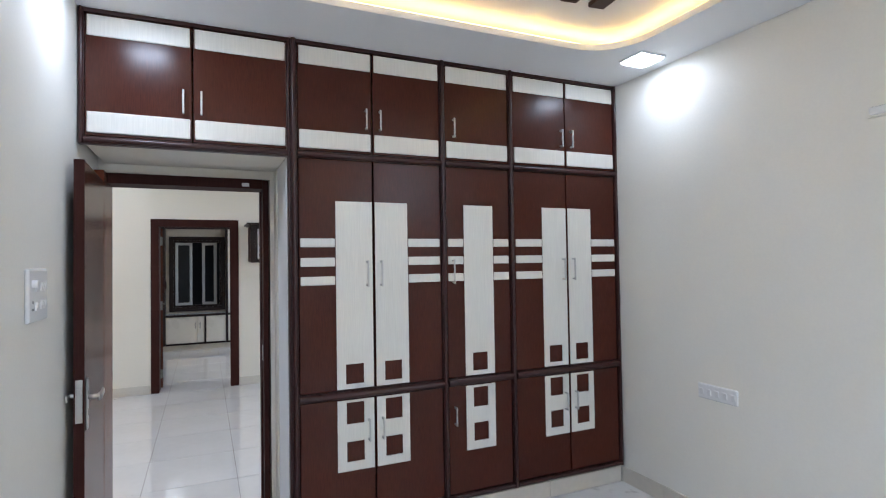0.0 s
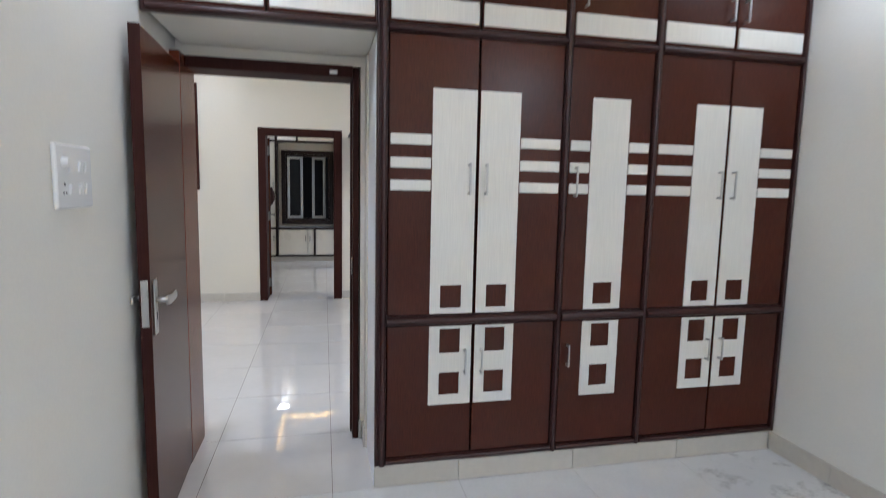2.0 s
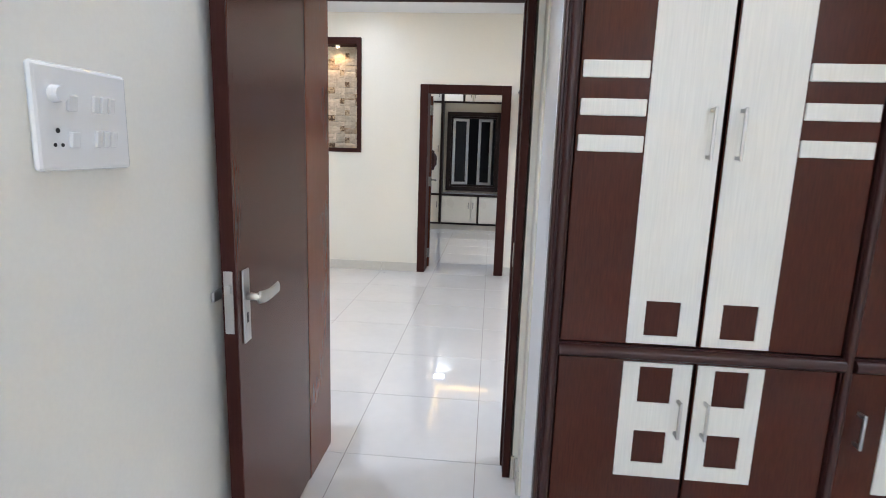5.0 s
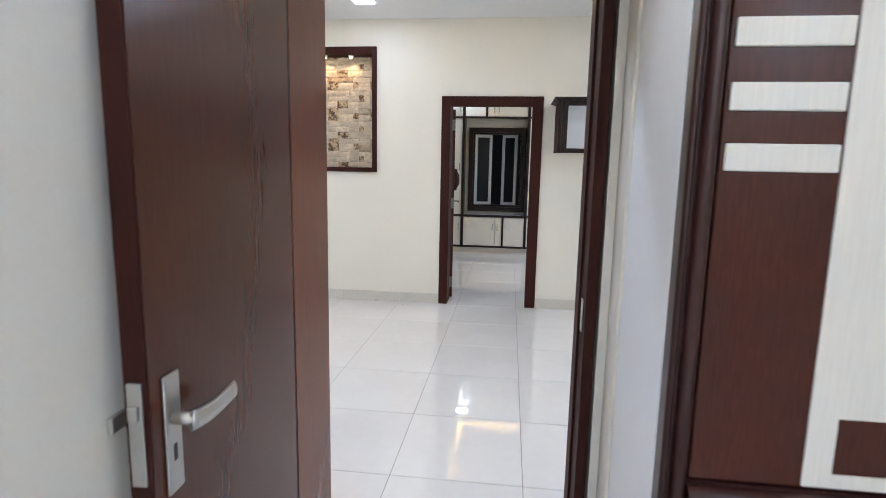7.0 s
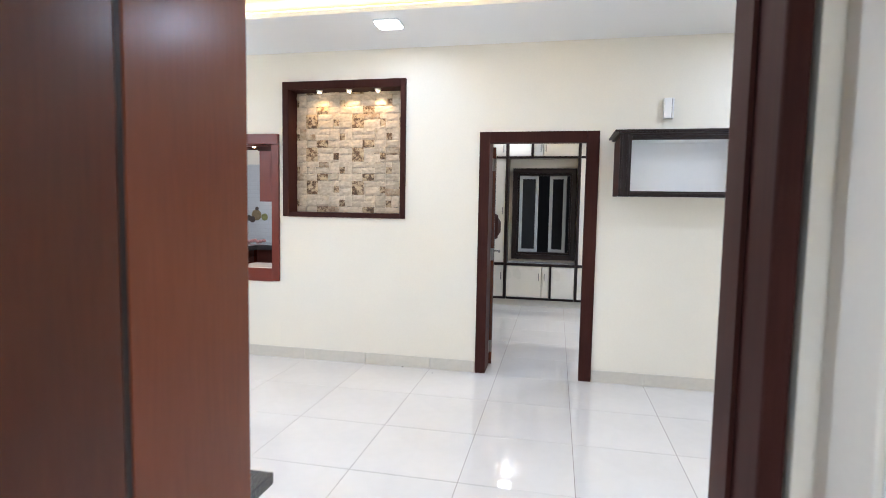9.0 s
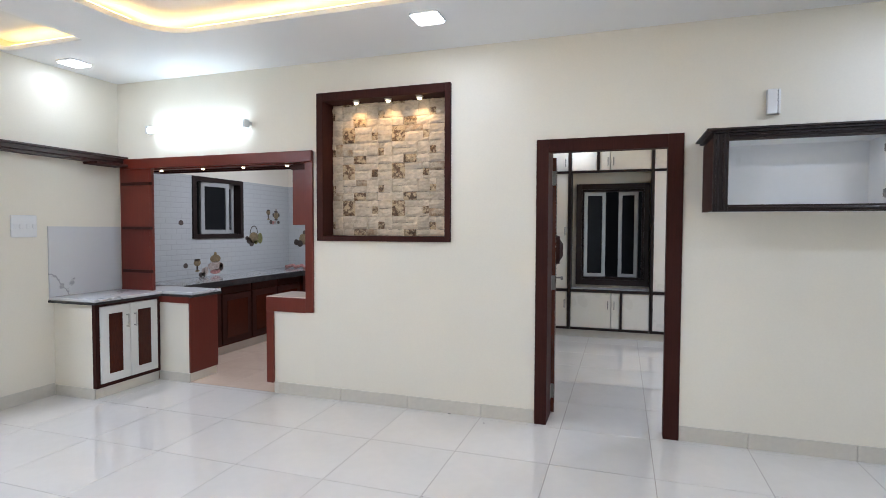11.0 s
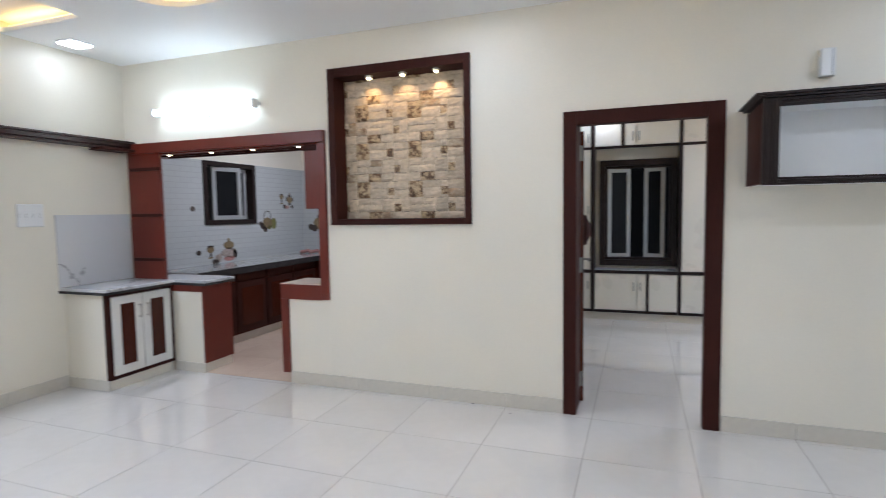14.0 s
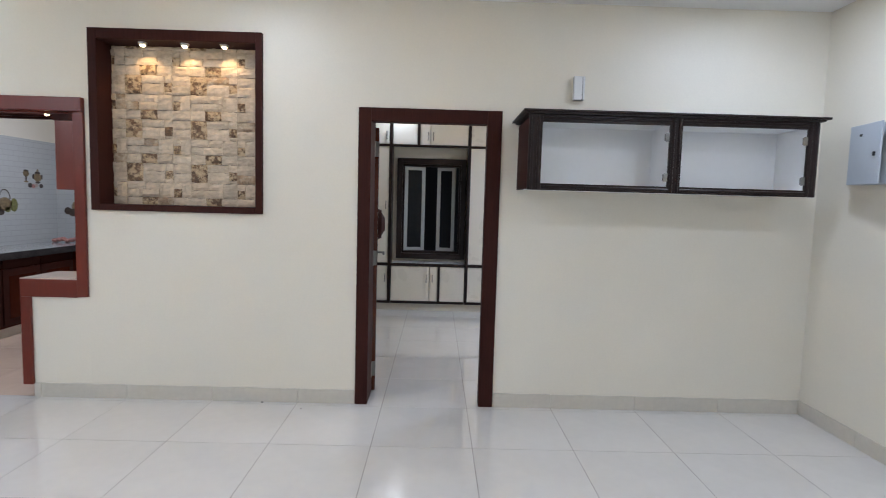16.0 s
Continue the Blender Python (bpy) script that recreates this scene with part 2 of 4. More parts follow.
def rod(bm, a, b, r, sides=12, r2=None):
    a, b = Vector(a), Vector(b)
    turn = (b - a).to_track_quat("Z", "Y").to_matrix().to_4x4()
    bmesh.ops.create_cone(bm, cap_ends=True, segments=sides, radius1=r, radius2=r if r2 is None else r2, depth=(b - a).length,
                          matrix=Matrix.Translation((a + b) / 2) @ turn)
    return bm


def ball(bm, c, r, scale=(1, 1, 1)):
    bmesh.ops.create_uvsphere(bm, u_segments=16, v_segments=10, radius=r, matrix=Matrix.Translation(c) @ Matrix.Diagonal((*scale, 1)))
    return bm


def sweep(bm, path, width, height):
    """A flat bar with rounded corners that follows a path in a vertical plane."""
    rings = []
    for i, p in enumerate(path):
        p = Vector(p)
        d = (Vector(path[min(i + 1, len(path) - 1)]) - Vector(path[max(i - 1, 0)])).normalized()
        side = Vector((0, 0, 1)).cross(d)
        side = side.normalized() if side.length > 1e-4 else Vector((1, 0, 0))
        up = d.cross(side)
        rings.append([bm.verts.new(p + side * width / 2 * math.cos(a) + up * height / 2 * math.sin(a)) for a in [k * math.pi / 4 for k in range(8)]])
    for r, s in zip(rings, rings[1:]):
        for k in range(8):
            bm.faces.new((r[k], r[(k + 1) % 8], s[(k + 1) % 8], s[k]))
    bm.faces.new(rings[0][::-1])
    bm.faces.new(rings[-1])
    return bm


def mesh_of(bm, name, mat, smooth=False):
    bmesh.ops.recalc_face_normals(bm, faces=bm.faces)
    me = bpy.data.meshes.new(name)
    bm.to_mesh(me)
    bm.free()
    me.materials.append(mat)
    if smooth:
        me.shade_smooth()
    return me


def thing(name, at, label, category, group="", kind=""):
    ob = new(name)
    ob.location = at
    ob.empty_display_size = 0.1
    BASE[ob.name] = Vector(at)
    return tagged(ob, label, category, group, kind)


def part(name, bm, mat, parent, label="", smooth=False):
    at = BASE[parent.name]
    bmesh.ops.translate(bm, verts=bm.verts, vec=-at)
    ob = new(name, mesh_of(bm, name, mat, smooth))
    ob.parent = parent
    BASE[ob.name] = at
    return tagged(ob, label) if label else ob


def solid(name, bm, mat, label, category, kind="", group="", smooth=False):
    """A thing that is one mesh, with its origin at its base."""
    lo = Vector([min(v.co[i] for v in bm.verts) for i in range(3)])
    hi = Vector([max(v.co[i] for v in bm.verts) for i in range(3)])
    at = Vector(((lo.x + hi.x) / 2, (lo.y + hi.y) / 2, lo.z))
    bmesh.ops.translate(bm, verts=bm.verts, vec=-at)
    ob = new(name, mesh_of(bm, name, mat, smooth))
    ob.location = at
    BASE[ob.name] = at
    return tagged(ob, label, category, group, kind)


def wall(name, axis, a0, a1, d0, d1, z0, z1, holes, mat, label):
    """A wall along x or y with rectangular openings (a0, a1, z0, z1) right through it."""
    bm = bmesh.new()
    cuts_a = sorted({a0, a1, *[h[0] for h in holes], *[h[1] for h in holes]})
    cuts_z = sorted({z0, z1, *[h[2] for h in holes], *[h[3] for h in holes]})
    cuts_a, cuts_z = [a for a in cuts_a if a0 <= a <= a1], [z for z in cuts_z if z0 <= z <= z1]
    grid = {}
    free = lambda i, k: not any(h[0] < (cuts_a[i] + cuts_a[i + 1]) / 2 < h[1] and h[2] < (cuts_z[k] + cuts_z[k + 1]) / 2 < h[3] for h in holes)
    na, nz = len(cuts_a) - 1, len(cuts_z) - 1
    full = {(i, k) for i in range(na) for k in range(nz) if free(i, k)}

    def vert(a, d, z):
        key = (a, d, z)
        if key not in grid:
            grid[key] = bm.verts.new((a, d, z) if axis == "x" else (d, a, z))
        return grid[key]

    def quad(*pts):
        bm.faces.new([vert(*p) for p in pts])

    for i, k in full:
        l, r, b, t = cuts_a[i], cuts_a[i + 1], cuts_z[k], cuts_z[k + 1]
        for d in (d0, d1):
            quad((l, d, b), (r, d, b), (r, d, t), (l, d, t))
        if (i - 1, k) not in full:
            quad((l, d0, b), (l, d1, b), (l, d1, t), (l, d0, t))
        if (i + 1, k) not in full:
            quad((r, d0, b), (r, d1, b), (r, d1, t), (r, d0, t))
        if (i, k - 1) not in full:
            quad((l, d0, b), (r, d0, b), (r, d1, b), (l, d1, b))
        if (i, k + 1) not in full:
            quad((l, d0, t), (r, d0, t), (r, d1, t), (l, d1, t))
    return solid(name, bm, mat, label, "wall", "structure")


def rounded(x0, x1, y0, y1, r, steps=8):
    pts = []
    for cx, cy, start in ((x1 - r, y1 - r, 0), (x0 + r, y1 - r, 90), (x0 + r, y0 + r, 180), (x1 - r, y0 + r, 270)):
        for k in range(steps + 1):
            a = radians(start + 90 * k / steps)
            pts.append((cx + r * math.cos(a), cy + r * math.sin(a)))
    return pts


def prism(bm, loop, z0, z1):
    """A flat plate with the outline given, between two heights."""
    low, high = [bm.verts.new((x, y, z0)) for x, y in loop], [bm.verts.new((x, y, z1)) for x, y in loop]
    for i in range(len(loop)):
        k = (i + 1) % len(loop)
        bm.faces.new((low[i], low[k], high[k], high[i]))
    bm.faces.new(low[::-1])
    bm.faces.new(high)
    return bm


def ceiling(name, x0, x1, y0, y1, z, thick, openings, mat, label):
    """A false ceiling with rounded openings through it."""
    bm = bmesh.new()
    loops = [[(x0, y0), (x1, y0), (x1, y1), (x0, y1)], *openings]
    edges = []
    for loop in loops:
        vs = [bm.verts.new((x, y, z)) for x, y in loop]
        edges += [bm.edges.new((vs[i], vs[(i + 1) % len(vs)])) for i in range(len(vs))]
    bmesh.ops.triangle_fill(bm, use_beauty=True, use_dissolve=False, edges=edges)
    made = bmesh.ops.extrude_face_region(bm, geom=list(bm.faces))
    bmesh.ops.translate(bm, verts=[v for v in made["geom"] if isinstance(v, bmesh.types.BMVert)], vec=(0, 0, thick))
    return solid(name, bm, mat, label, "ceiling", "structure")


def strip(loop, z, inset, label):
    """A warm LED strip that lies on the ceiling board, just outside the opening."""
    x0, x1 = min(p[0] for p in loop) - inset, max(p[0] for p in loop) + inset
    y0, y1 = min(p[1] for p in loop) - inset, max(p[1] for p in loop) + inset
    bm = bmesh.new()
    for a, b in (((x0, y0), (x1, y0)), ((x1, y0), (x1, y1)), ((x1, y1), (x0, y1)), ((x0, y1), (x0, y0))):
        box(bm, min(a[0], b[0]) - 0.006, max(a[0], b[0]) + 0.006, min(a[1], b[1]) - 0.006, max(a[1], b[1]) + 0.006, z, z + 0.012)
    return solid("led_strip", bm, LED_WARM, label, "led strip")


# ---- large structure ----
FAR, NEAR = 7.50, 3.82            # hall's far and near wall faces
XL, XR = -4.44, 2.755
wall("wall_bedroom_back", "x", -0.52, 2.90, -1.65, -1.5, 0, 3.1, [], PAINT_BED, "plain off-white painted bedroom wall behind the entrance")
wall("wall_bedroom_side", "y", -1.5, 3.66, -0.52, -0.37, 0, 3.1, [], PAINT_BED, "off-white painted bedroom wall with a switchboard")
wall("wall_bedroom_right", "y", -1.5, 3.66, XR, 2.90, 0, 3.1, [], PAINT_BED, "off-white painted bedroom wall with a low socket")
wall("wall_between", "x", -4.59, 2.90, 3.66, NEAR, 0, 3.1, [(-0.375, 0.520, 0, 2.025)], PAINT_HALL, "painted wall between bedroom and hall with a doorway")
wall("wall_hall_right", "y", NEAR, 11.30, XR, 2.90, 0, 3.1, [], PAINT_HALL, "cream painted hall wall with a distribution box")
wall("wall_hall_left", "y", NEAR, FAR, -4.59, XL, 0, 3.1, [], PAINT_HALL, "cream painted hall wall with a wooden ledge")
wall("wall_far", "x", -4.80, XR, FAR, 7.73, 0, 3.1,
     [(-0.432, 0.546, 0, 2.074), (-4.335, -2.29, 0, 2.076), (-2.245, -1.083, 1.328, 2.54)], PAINT_HALL,
     "cream painted wall with a doorway, a niche and a kitchen opening")
wall("wall_kitchen_left", "y", 7.73, 10.70, -4.80, -4.65, 0, 3.1, [(8.63, 9.52, 1.30, 2.05)], PAINT_HALL, "pale painted kitchen wall with a small window")
wall("wall_kitchen_back", "x", -4.65, -1.90, 10.56, 10.70, 0, 3.1, [], PAINT_HALL, "pale painted kitchen end wall")
wall("wall_partition", "y", 7.73, 11.15, -1.90, -1.75, 0, 3.1, [], PAINT_HALL, "painted partition between kitchen and second bedroom")
wall("wall_second_bedroom", "x", -1.90, XR, 11.15, 11.30, 0, 3.1, [(-0.434, 0.503, 0.68, 2.04)], PAINT_HALL, "cream painted outer wall with a barred window")

bed_open = rounded(0.02, 2.36, -0.9, 2.69, 0.28)
hall_open = rounded(-3.00, 1.05, 4.55, 6.635, 0.30)
slot_open = rounded(-4.40, -3.58, 4.75, 6.50, 0.03)
room_open = rounded(-0.43, 2.0, 8.5, 10.43, 0.05)
ceiling("ceiling_bedroom", -0.37, XR, -1.5, 3.66, BED_Z, 0.035, [bed_open], PAINT_CEIL, "white false ceiling with a rounded lit recess")
ceiling("ceiling_bedroom_recess", -0.37, XR, -1.5, 3.66, 2.795, 0.05, [], PAINT_RECESS, "white recessed upper ceiling of the bedroom")
ceiling("ceiling_hall", XL, XR, NEAR, FAR, HALL_Z, 0.035, [hall_open, slot_open], PAINT_CEIL, "white false ceiling with rounded warm-lit recesses")
ceiling("ceiling_hall_recess", XL, XR, NEAR, FAR, 2.895, 0.05, [], PAINT_RECESS, "white recessed upper ceiling of the hall")
ceiling("ceiling_second_bedroom", -1.75, XR, 7.73, 11.15, ROOM_Z, 0.035, [room_open], PAINT_CEIL, "white false ceiling with a lit recess")
ceiling("ceiling_second_bedroom_recess", -1.75, XR, 7.73, 11.15, 2.795, 0.05, [], PAINT_RECESS, "white recessed upper ceiling")
ceiling("ceiling_kitchen", -4.65, -1.90, 7.73, 10.56, KITCHEN_Z, 0.05, [], PAINT_CEIL, "plain white kitchen ceiling")
strip(bed_open, BED_Z + 0.037, 0.03, "warm yellow LED strip hidden in the bedroom ceiling recess")
strip(hall_open, HALL_Z + 0.037, 0.03, "warm yellow LED strip hidden in the hall ceiling recess")
solid("led_strip", one(-4.38, -3.60, 6.525, 6.537, HALL_Z + 0.037, HALL_Z + 0.049), LED_WARM, "short warm LED strip at the end of the ceiling slot", "led strip")
strip(room_open, ROOM_Z + 0.037, 0.03, "warm yellow LED strip in the second bedroom ceiling")


def downlight(x, y, z):
    t = thing("downlight", (x, y, z), "square white LED ceiling panel light, switched on", "downlight", "ceiling downlights")
    part("rim", prism(bmesh.new(), rounded(x - 0.098, x + 0.098, y - 0.098, y + 0.098, 0.022, 4), z, z - 0.012), PLASTIC, t)
    bm = prism(bmesh.new(), rounded(x - 0.088, x + 0.088, y - 0.088, y + 0.088, 0.020, 4), z - 0.0125, z - 0.019)
    part("diffuser", bm, LED_COOL, t, "glowing cool white diffuser")
    return t


first = downlight(*BED_LAMPS[0], BED_Z)
for x, y, z in [(*p, BED_Z) for p in BED_LAMPS[1:]] + [(*p, HALL_Z) for p in HALL_LAMPS] + [(*p, ROOM_Z) for p in ROOM_LAMPS] + [(*p, KITCHEN_Z) for p in KITCHEN_LAMPS]:
    copy_thing(first, Matrix.Translation((x, y, z)))

# brown strips of the ornament on the bedroom's upper ceiling
orn = thing("ceiling_ornament", (1.95, 2.15, 2.795), "dark brown slatted ornament on the raised ceiling", "ceiling ornament")
for k in range(3):
    b = bmesh.new()
    box(b, -0.045, 0.045, -0.30, 0.30, -0.025, 0.0, bevel=0.004)
    bmesh.ops.transform(b, matrix=Matrix.Translation((1.93 - 0.17 * k, 2.075, 2.795)) @ pose(0, 0, 0, 0, 0, -6), verts=b.verts)
    part("slat", b, WOOD_LINE, orn)

# ---- fitted wardrobe and loft ----
WY = 3.13                          # door faces
UNITS = [(0.603, 1.425, 2), (1.455, 1.89, 1), (1.92, 2.728, 2)]


def handle(bm, x, z0, z1, y):
    """A bow handle: a flat bar on two short posts."""
    box(bm, x - 0.0045, x + 0.0045, y - 0.034, y - 0.026, z0, z1, bevel=0.002)
    for z in (z0 + 0.008, z1 - 0.008):
        box(bm, x - 0.004, x + 0.004, y - 0.027, y - 0.001, z - 0.005, z + 0.005)
    return bm


def inlay(bm, x0, x1, z0, z1, y, holes=()):
    """A white panel let 2 mm proud into a door, with square openings that show the wood."""
    xs = sorted({x0, x1, *[h[0] for h in holes], *[h[1] for h in holes]})
    zs = sorted({z0, z1, *[h[2] for h in holes], *[h[3] for h in holes]})
    for i in range(len(xs) - 1):
        for k in range(len(zs) - 1):
            cx, cz = (xs[i] + xs[i + 1]) / 2, (zs[k] + zs[k + 1]) / 2
            if not any(h[0] < cx < h[1] and h[2] < cz < h[3] for h in holes):
                box(bm, xs[i], xs[i + 1], y - 0.004, y + 0.002, zs[k], zs[k + 1])
    bmesh.ops.remove_doubles(bm, verts=bm.verts, dist=0.0002)
    seen = {}
    for f in list(bm.faces):
        key = tuple(round(c, 4) for c in f.calc_center_median())
        if key in seen:
            bmesh.ops.delete(bm, geom=[g for g in (f, seen[key]) if g.is_valid], context="FACES_ONLY")
        else:
            seen[key] = f
    return bm


def tall_door(t, x0, x1, side, width):
    """Upper and lower leaf of one wardrobe door. side: -1 handle at its right, 1 at its left, 0 a single door."""
    wx0 = x1 - 0.004 - width if side == -1 else x0 + 0.004 if side == 1 else (x0 + x1) / 2 - width / 2 - 0.003
    wx1 = wx0 + width
    hx = x1 - 0.036 if side == -1 else x0 + 0.034 if side == 1 else x0 + 0.034
    d = part("door", one(x0, x1, WY, WY + 0.018, 0.824, 2.070, bevel=0.003), WOOD, t)
    mid = (wx0 + wx1) / 2 + 0.003 * side
    part("inlay", inlay(bmesh.new(), wx0, wx1, 0.829, 1.845, WY, [(mid - 0.050, mid + 0.050, 0.855, 0.962)]), WHITE_LAM, d, "white wood-grain inlay panel with a square")
    for z in (1.393, 1.493, 1.596):
        for a, b in ((x0 + 0.007, wx0 - 0.005), (wx1 + 0.005, x1 - 0.007)):
            if b - a > 0.03:
                part("stripe", one(a, b, WY - 0.006, WY + 0.002, z, z + 0.047, bevel=0.003), WHITE_LAM, d, "white horizontal stripe")
    part("handle", handle(bmesh.new(), hx, 1.378, 1.522, WY - 0.004), STEEL, d, "slim steel bow handle")
    d = part("door", one(x0, x1, WY, WY + 0.018, 0.147, 0.773, bevel=0.003), WOOD, t)
    part("inlay", inlay(bmesh.new(), wx0, wx1, 0.390, 0.769, WY,
         [(mid - 0.049, mid + 0.049, 0.640, 0.756), (mid - 0.049, mid + 0.049, 0.438, 0.546)]), WHITE_LAM, d, "white inlay panel with two wooden squares")
    part("handle", handle(bmesh.new(), hx, 0.54 if side else 0.548, 0.660, WY - 0.004), STEEL, d, "slim steel bow handle")


def loft_door(t, x0, x1, side):
    d = part("door", one(x0, x1, WY, WY + 0.018, 2.112, 2.676, bevel=0.002), WOOD, t)
    for z in (2.124, 2.572):
        part("stripe", one(x0 + 0.006, x1 - 0.006, WY - 0.009, WY + 0.002, z, z + 0.098, bevel=0.006), WHITE_LAM, d, "white horizontal band")
    hx = x1 - 0.036 if side == -1 else x0 + 0.036 if side == 1 else x0 + 0.05
    part("handle", handle(bmesh.new(), hx, 2.242, 2.358, WY - 0.004), STEEL, d, "slim steel bow handle")


def moulding(bm, x0, x1, z0, z1, vertical):
    """A half-round bead with a fillet on each side, proud of the doors."""
    box(bm, x0, x1, WY - 0.004, WY + 0.03, z0, z1)
    if vertical:
        wide = x1 - x0 > 0.045
        c, r = (x0 + x1) / 2 + (0.008 if wide else 0), (x1 - x0) * (0.28 if wide else 0.38)
        rod(bm, (c, WY - 0.008, z0), (c, WY - 0.008, z1), r, 40)
        if wide:
            rod(bm, (x0 + 0.007, WY - 0.004, z0), (x0 + 0.007, WY - 0.004, z1), 0.007, 24)
    else:
        c, r = (z0 + z1) / 2, (z1 - z0) * 0.42
        rod(bm, (x0, WY - 0.009, c), (x1, WY - 0.009, c), r, 40)
    return bm


for k, (x0, x1, doors) in enumerate(UNITS):
    kind = "two-door" if doors == 2 else "single-door"
    t = thing("wardrobe", ((x0 + x1) / 2, 3.4, 0.115), f"dark brown {kind} fitted wardrobe with white inlays", "wardrobe", "fitted wardrobe units")
    bm = bmesh.new()
    for a, b in ((x0 - 0.014, x0 + 0.002), (x1 - 0.002, x1 + 0.014)):
        box(bm, a, b, WY + 0.022, 3.655, 0.118, 2.07)
    box(bm, x0 + 0.002, x1 - 0.002, 3.635, 3.655, 0.118, 2.07)
    box(bm, x0 + 0.002, x1 - 0.002, WY + 0.022, 3.634, 0.118, 0.138)
    box(bm, x0 + 0.002, x1 - 0.002, WY + 0.022, 3.634, 0.79, 0.815)
    part("carcass", bm, WOOD_FRAME, t)
    if doors == 2:
        c = (x0 + x1) / 2
        tall_door(t, x0 + 0.005, c - 0.005, -1, 0.203 if k == 0 else 0.184)
        tall_door(t, c + 0.004, x1 - 0.005, 1, 0.191 if k == 0 else 0.184)
    else:
        tall_door(t, x0 + 0.005, x1 - 0.005, 0, 0.196)
    part("mid_rail", moulding(bmesh.new(), x0, x1, 0.776, 0.821, False), WOOD_LINE, t, "rounded dark rail")
    part("bottom_rail", moulding(bmesh.new(), x0, x1, 0.113, 0.143, False), WOOD_LINE, t)
    for a, b in ((0.554, 0.603),) if k == 0 else ((1.425, 1.455),) if k == 1 else ((1.89, 1.92), (2.728, 2.752)):
        part("post", moulding(bmesh.new(), a, b, 0.113, 2.698, True), WOOD_LINE, t, "dark rounded corner post")

LOFTS = [(-0.343, 0.554, 2), *UNITS]
for x0, x1, doors in LOFTS:
    t = thing("loft_cupboard", ((x0 + x1) / 2, 3.4, 2.09), "dark brown loft cupboard with white bands under the ceiling", "cupboard", "loft cupboards")
    inner = PAINT_HALL if x0 < 0 else WOOD_FRAME
    for a, b in ((x0 - 0.012, x0 + 0.002), (x1 - 0.002, x1 + 0.012)):
        part("side_board", one(a, b, WY + 0.022, 3.655, 2.092, 2.69), inner, t)
    part("bottom_board", one(x0 + 0.002, x1 - 0.002, WY + 0.022, 3.655, 2.074, 2.091), inner, t)
    if doors == 2:
        c = (x0 + x1) / 2
        loft_door(t, x0 + 0.004, c - 0.004, -1)
        loft_door(t, c + 0.004, x1 - 0.004, 1)
    else:
        loft_door(t, x0 + 0.003, x1 - 0.003, 0)
    part("bottom_rail", moulding(bmesh.new(), x0, x1, 2.072, 2.108, False), WOOD_LINE, t)
    part("top_rail", one(x0, x1, WY - 0.006, WY + 0.03, 2.678, 2.698), WOOD_LINE, t)
    if x0 < 0:
        part("post", moulding(bmesh.new(), -0.366, -0.343, 2.072, 2.698, True), WOOD_LINE, t)


solid("alcove_panel", one(0.552, 0.566, WY + 0.032, 3.535, 0.0, 2.07), WHITE_INNER, "white laminate side panel beside the bedroom doorway", "panel", "structure")
solid("alcove_plaster", one(0.543, 0.566, 3.537, 3.655, 0.0, 2.07, bevel=0.003), PAINT_HALL, "cream plastered strip between the panel and the doorway", "plaster", "structure")
solid("wardrobe_plinth", one(0.567, 2.752, WY + 0.02, 3.655, 0.0, 0.112), PAINT_HALL, "low cream plinth under the fitted wardrobe", "plinth", "structure")

# ---- bedroom door ----
door1 = thing("door_1", (0.07, 3.7, 0), "open dark veneered bedroom door in its polished frame", "door", kind="structure")
part("door_jamb", one(-0.372, -0.325, 3.540, 3.822, 0, 2.02, bevel=0.002), WOOD_JAMB_LIT, door1, "red-brown polished jamb, brightened in colour for the light on it")
bm = one(0.480, 0.511, 3.655, 3.822, 0, 2.02, bevel=0.004)
box(bm, 0.472, 0.479, 3.745, 3.823, 0, 1.96)
part("door_jamb", bm, WOOD_FRAME, door1)
bm = one(-0.325, 0.478, 3.64, 3.822, 1.965, 2.022, bevel=0.004)
part("door_head", bm, WOOD_FRAME, door1)
# Near-black strip stands in for the shade in the gap between leaf and jamb.
part("door_stop", one(-0.3715, -0.327, 3.530, 3.5398, 0, 1.96), BATTEN, door1, "near-black strip as the shade in the groove beside the jamb")
part("strike_plate", one(0.4760, 0.4790, 3.69, 3.72, 0.925, 1.02, bevel=0.001), STEEL, door1, "steel strike plate")
part("tower_bolt_keeper", one(0.36, 0.40, 3.630, 3.642, 1.975, 1.995, bevel=0.002), STEEL, door1, "small steel keeper")


def placed(bm, m):
    bmesh.ops.transform(bm, matrix=m, verts=bm.verts)
    return bm


LEAF = Matrix.Translation((-0.325, 3.555, 0)) @ pose(0, 0, 0, 0, 0, 2.2)   # hinge line; the leaf runs toward -y
leaf = part("leaf", placed(one(-0.036, 0.0, -0.664, -0.027, 0.012, 1.958, bevel=0.004), LEAF), WOOD_DOOR, door1, "dark brown wood-veneer door leaf")
part("edge_band", placed(one(-0.037, 0.001, -0.668, -0.663, 0.012, 1.958), LEAF), WOOD_FRAME, leaf)
part("lock_case", placed(one(-0.031, -0.006, -0.672, -0.667, 0.870, 1.045, bevel=0.001), LEAF), STEEL, leaf, "steel mortise lock face")
part("latch", placed(one(-0.026, -0.010, -0.681, -0.671, 0.985, 1.010, bevel=0.002), LEAF), STEEL, leaf)
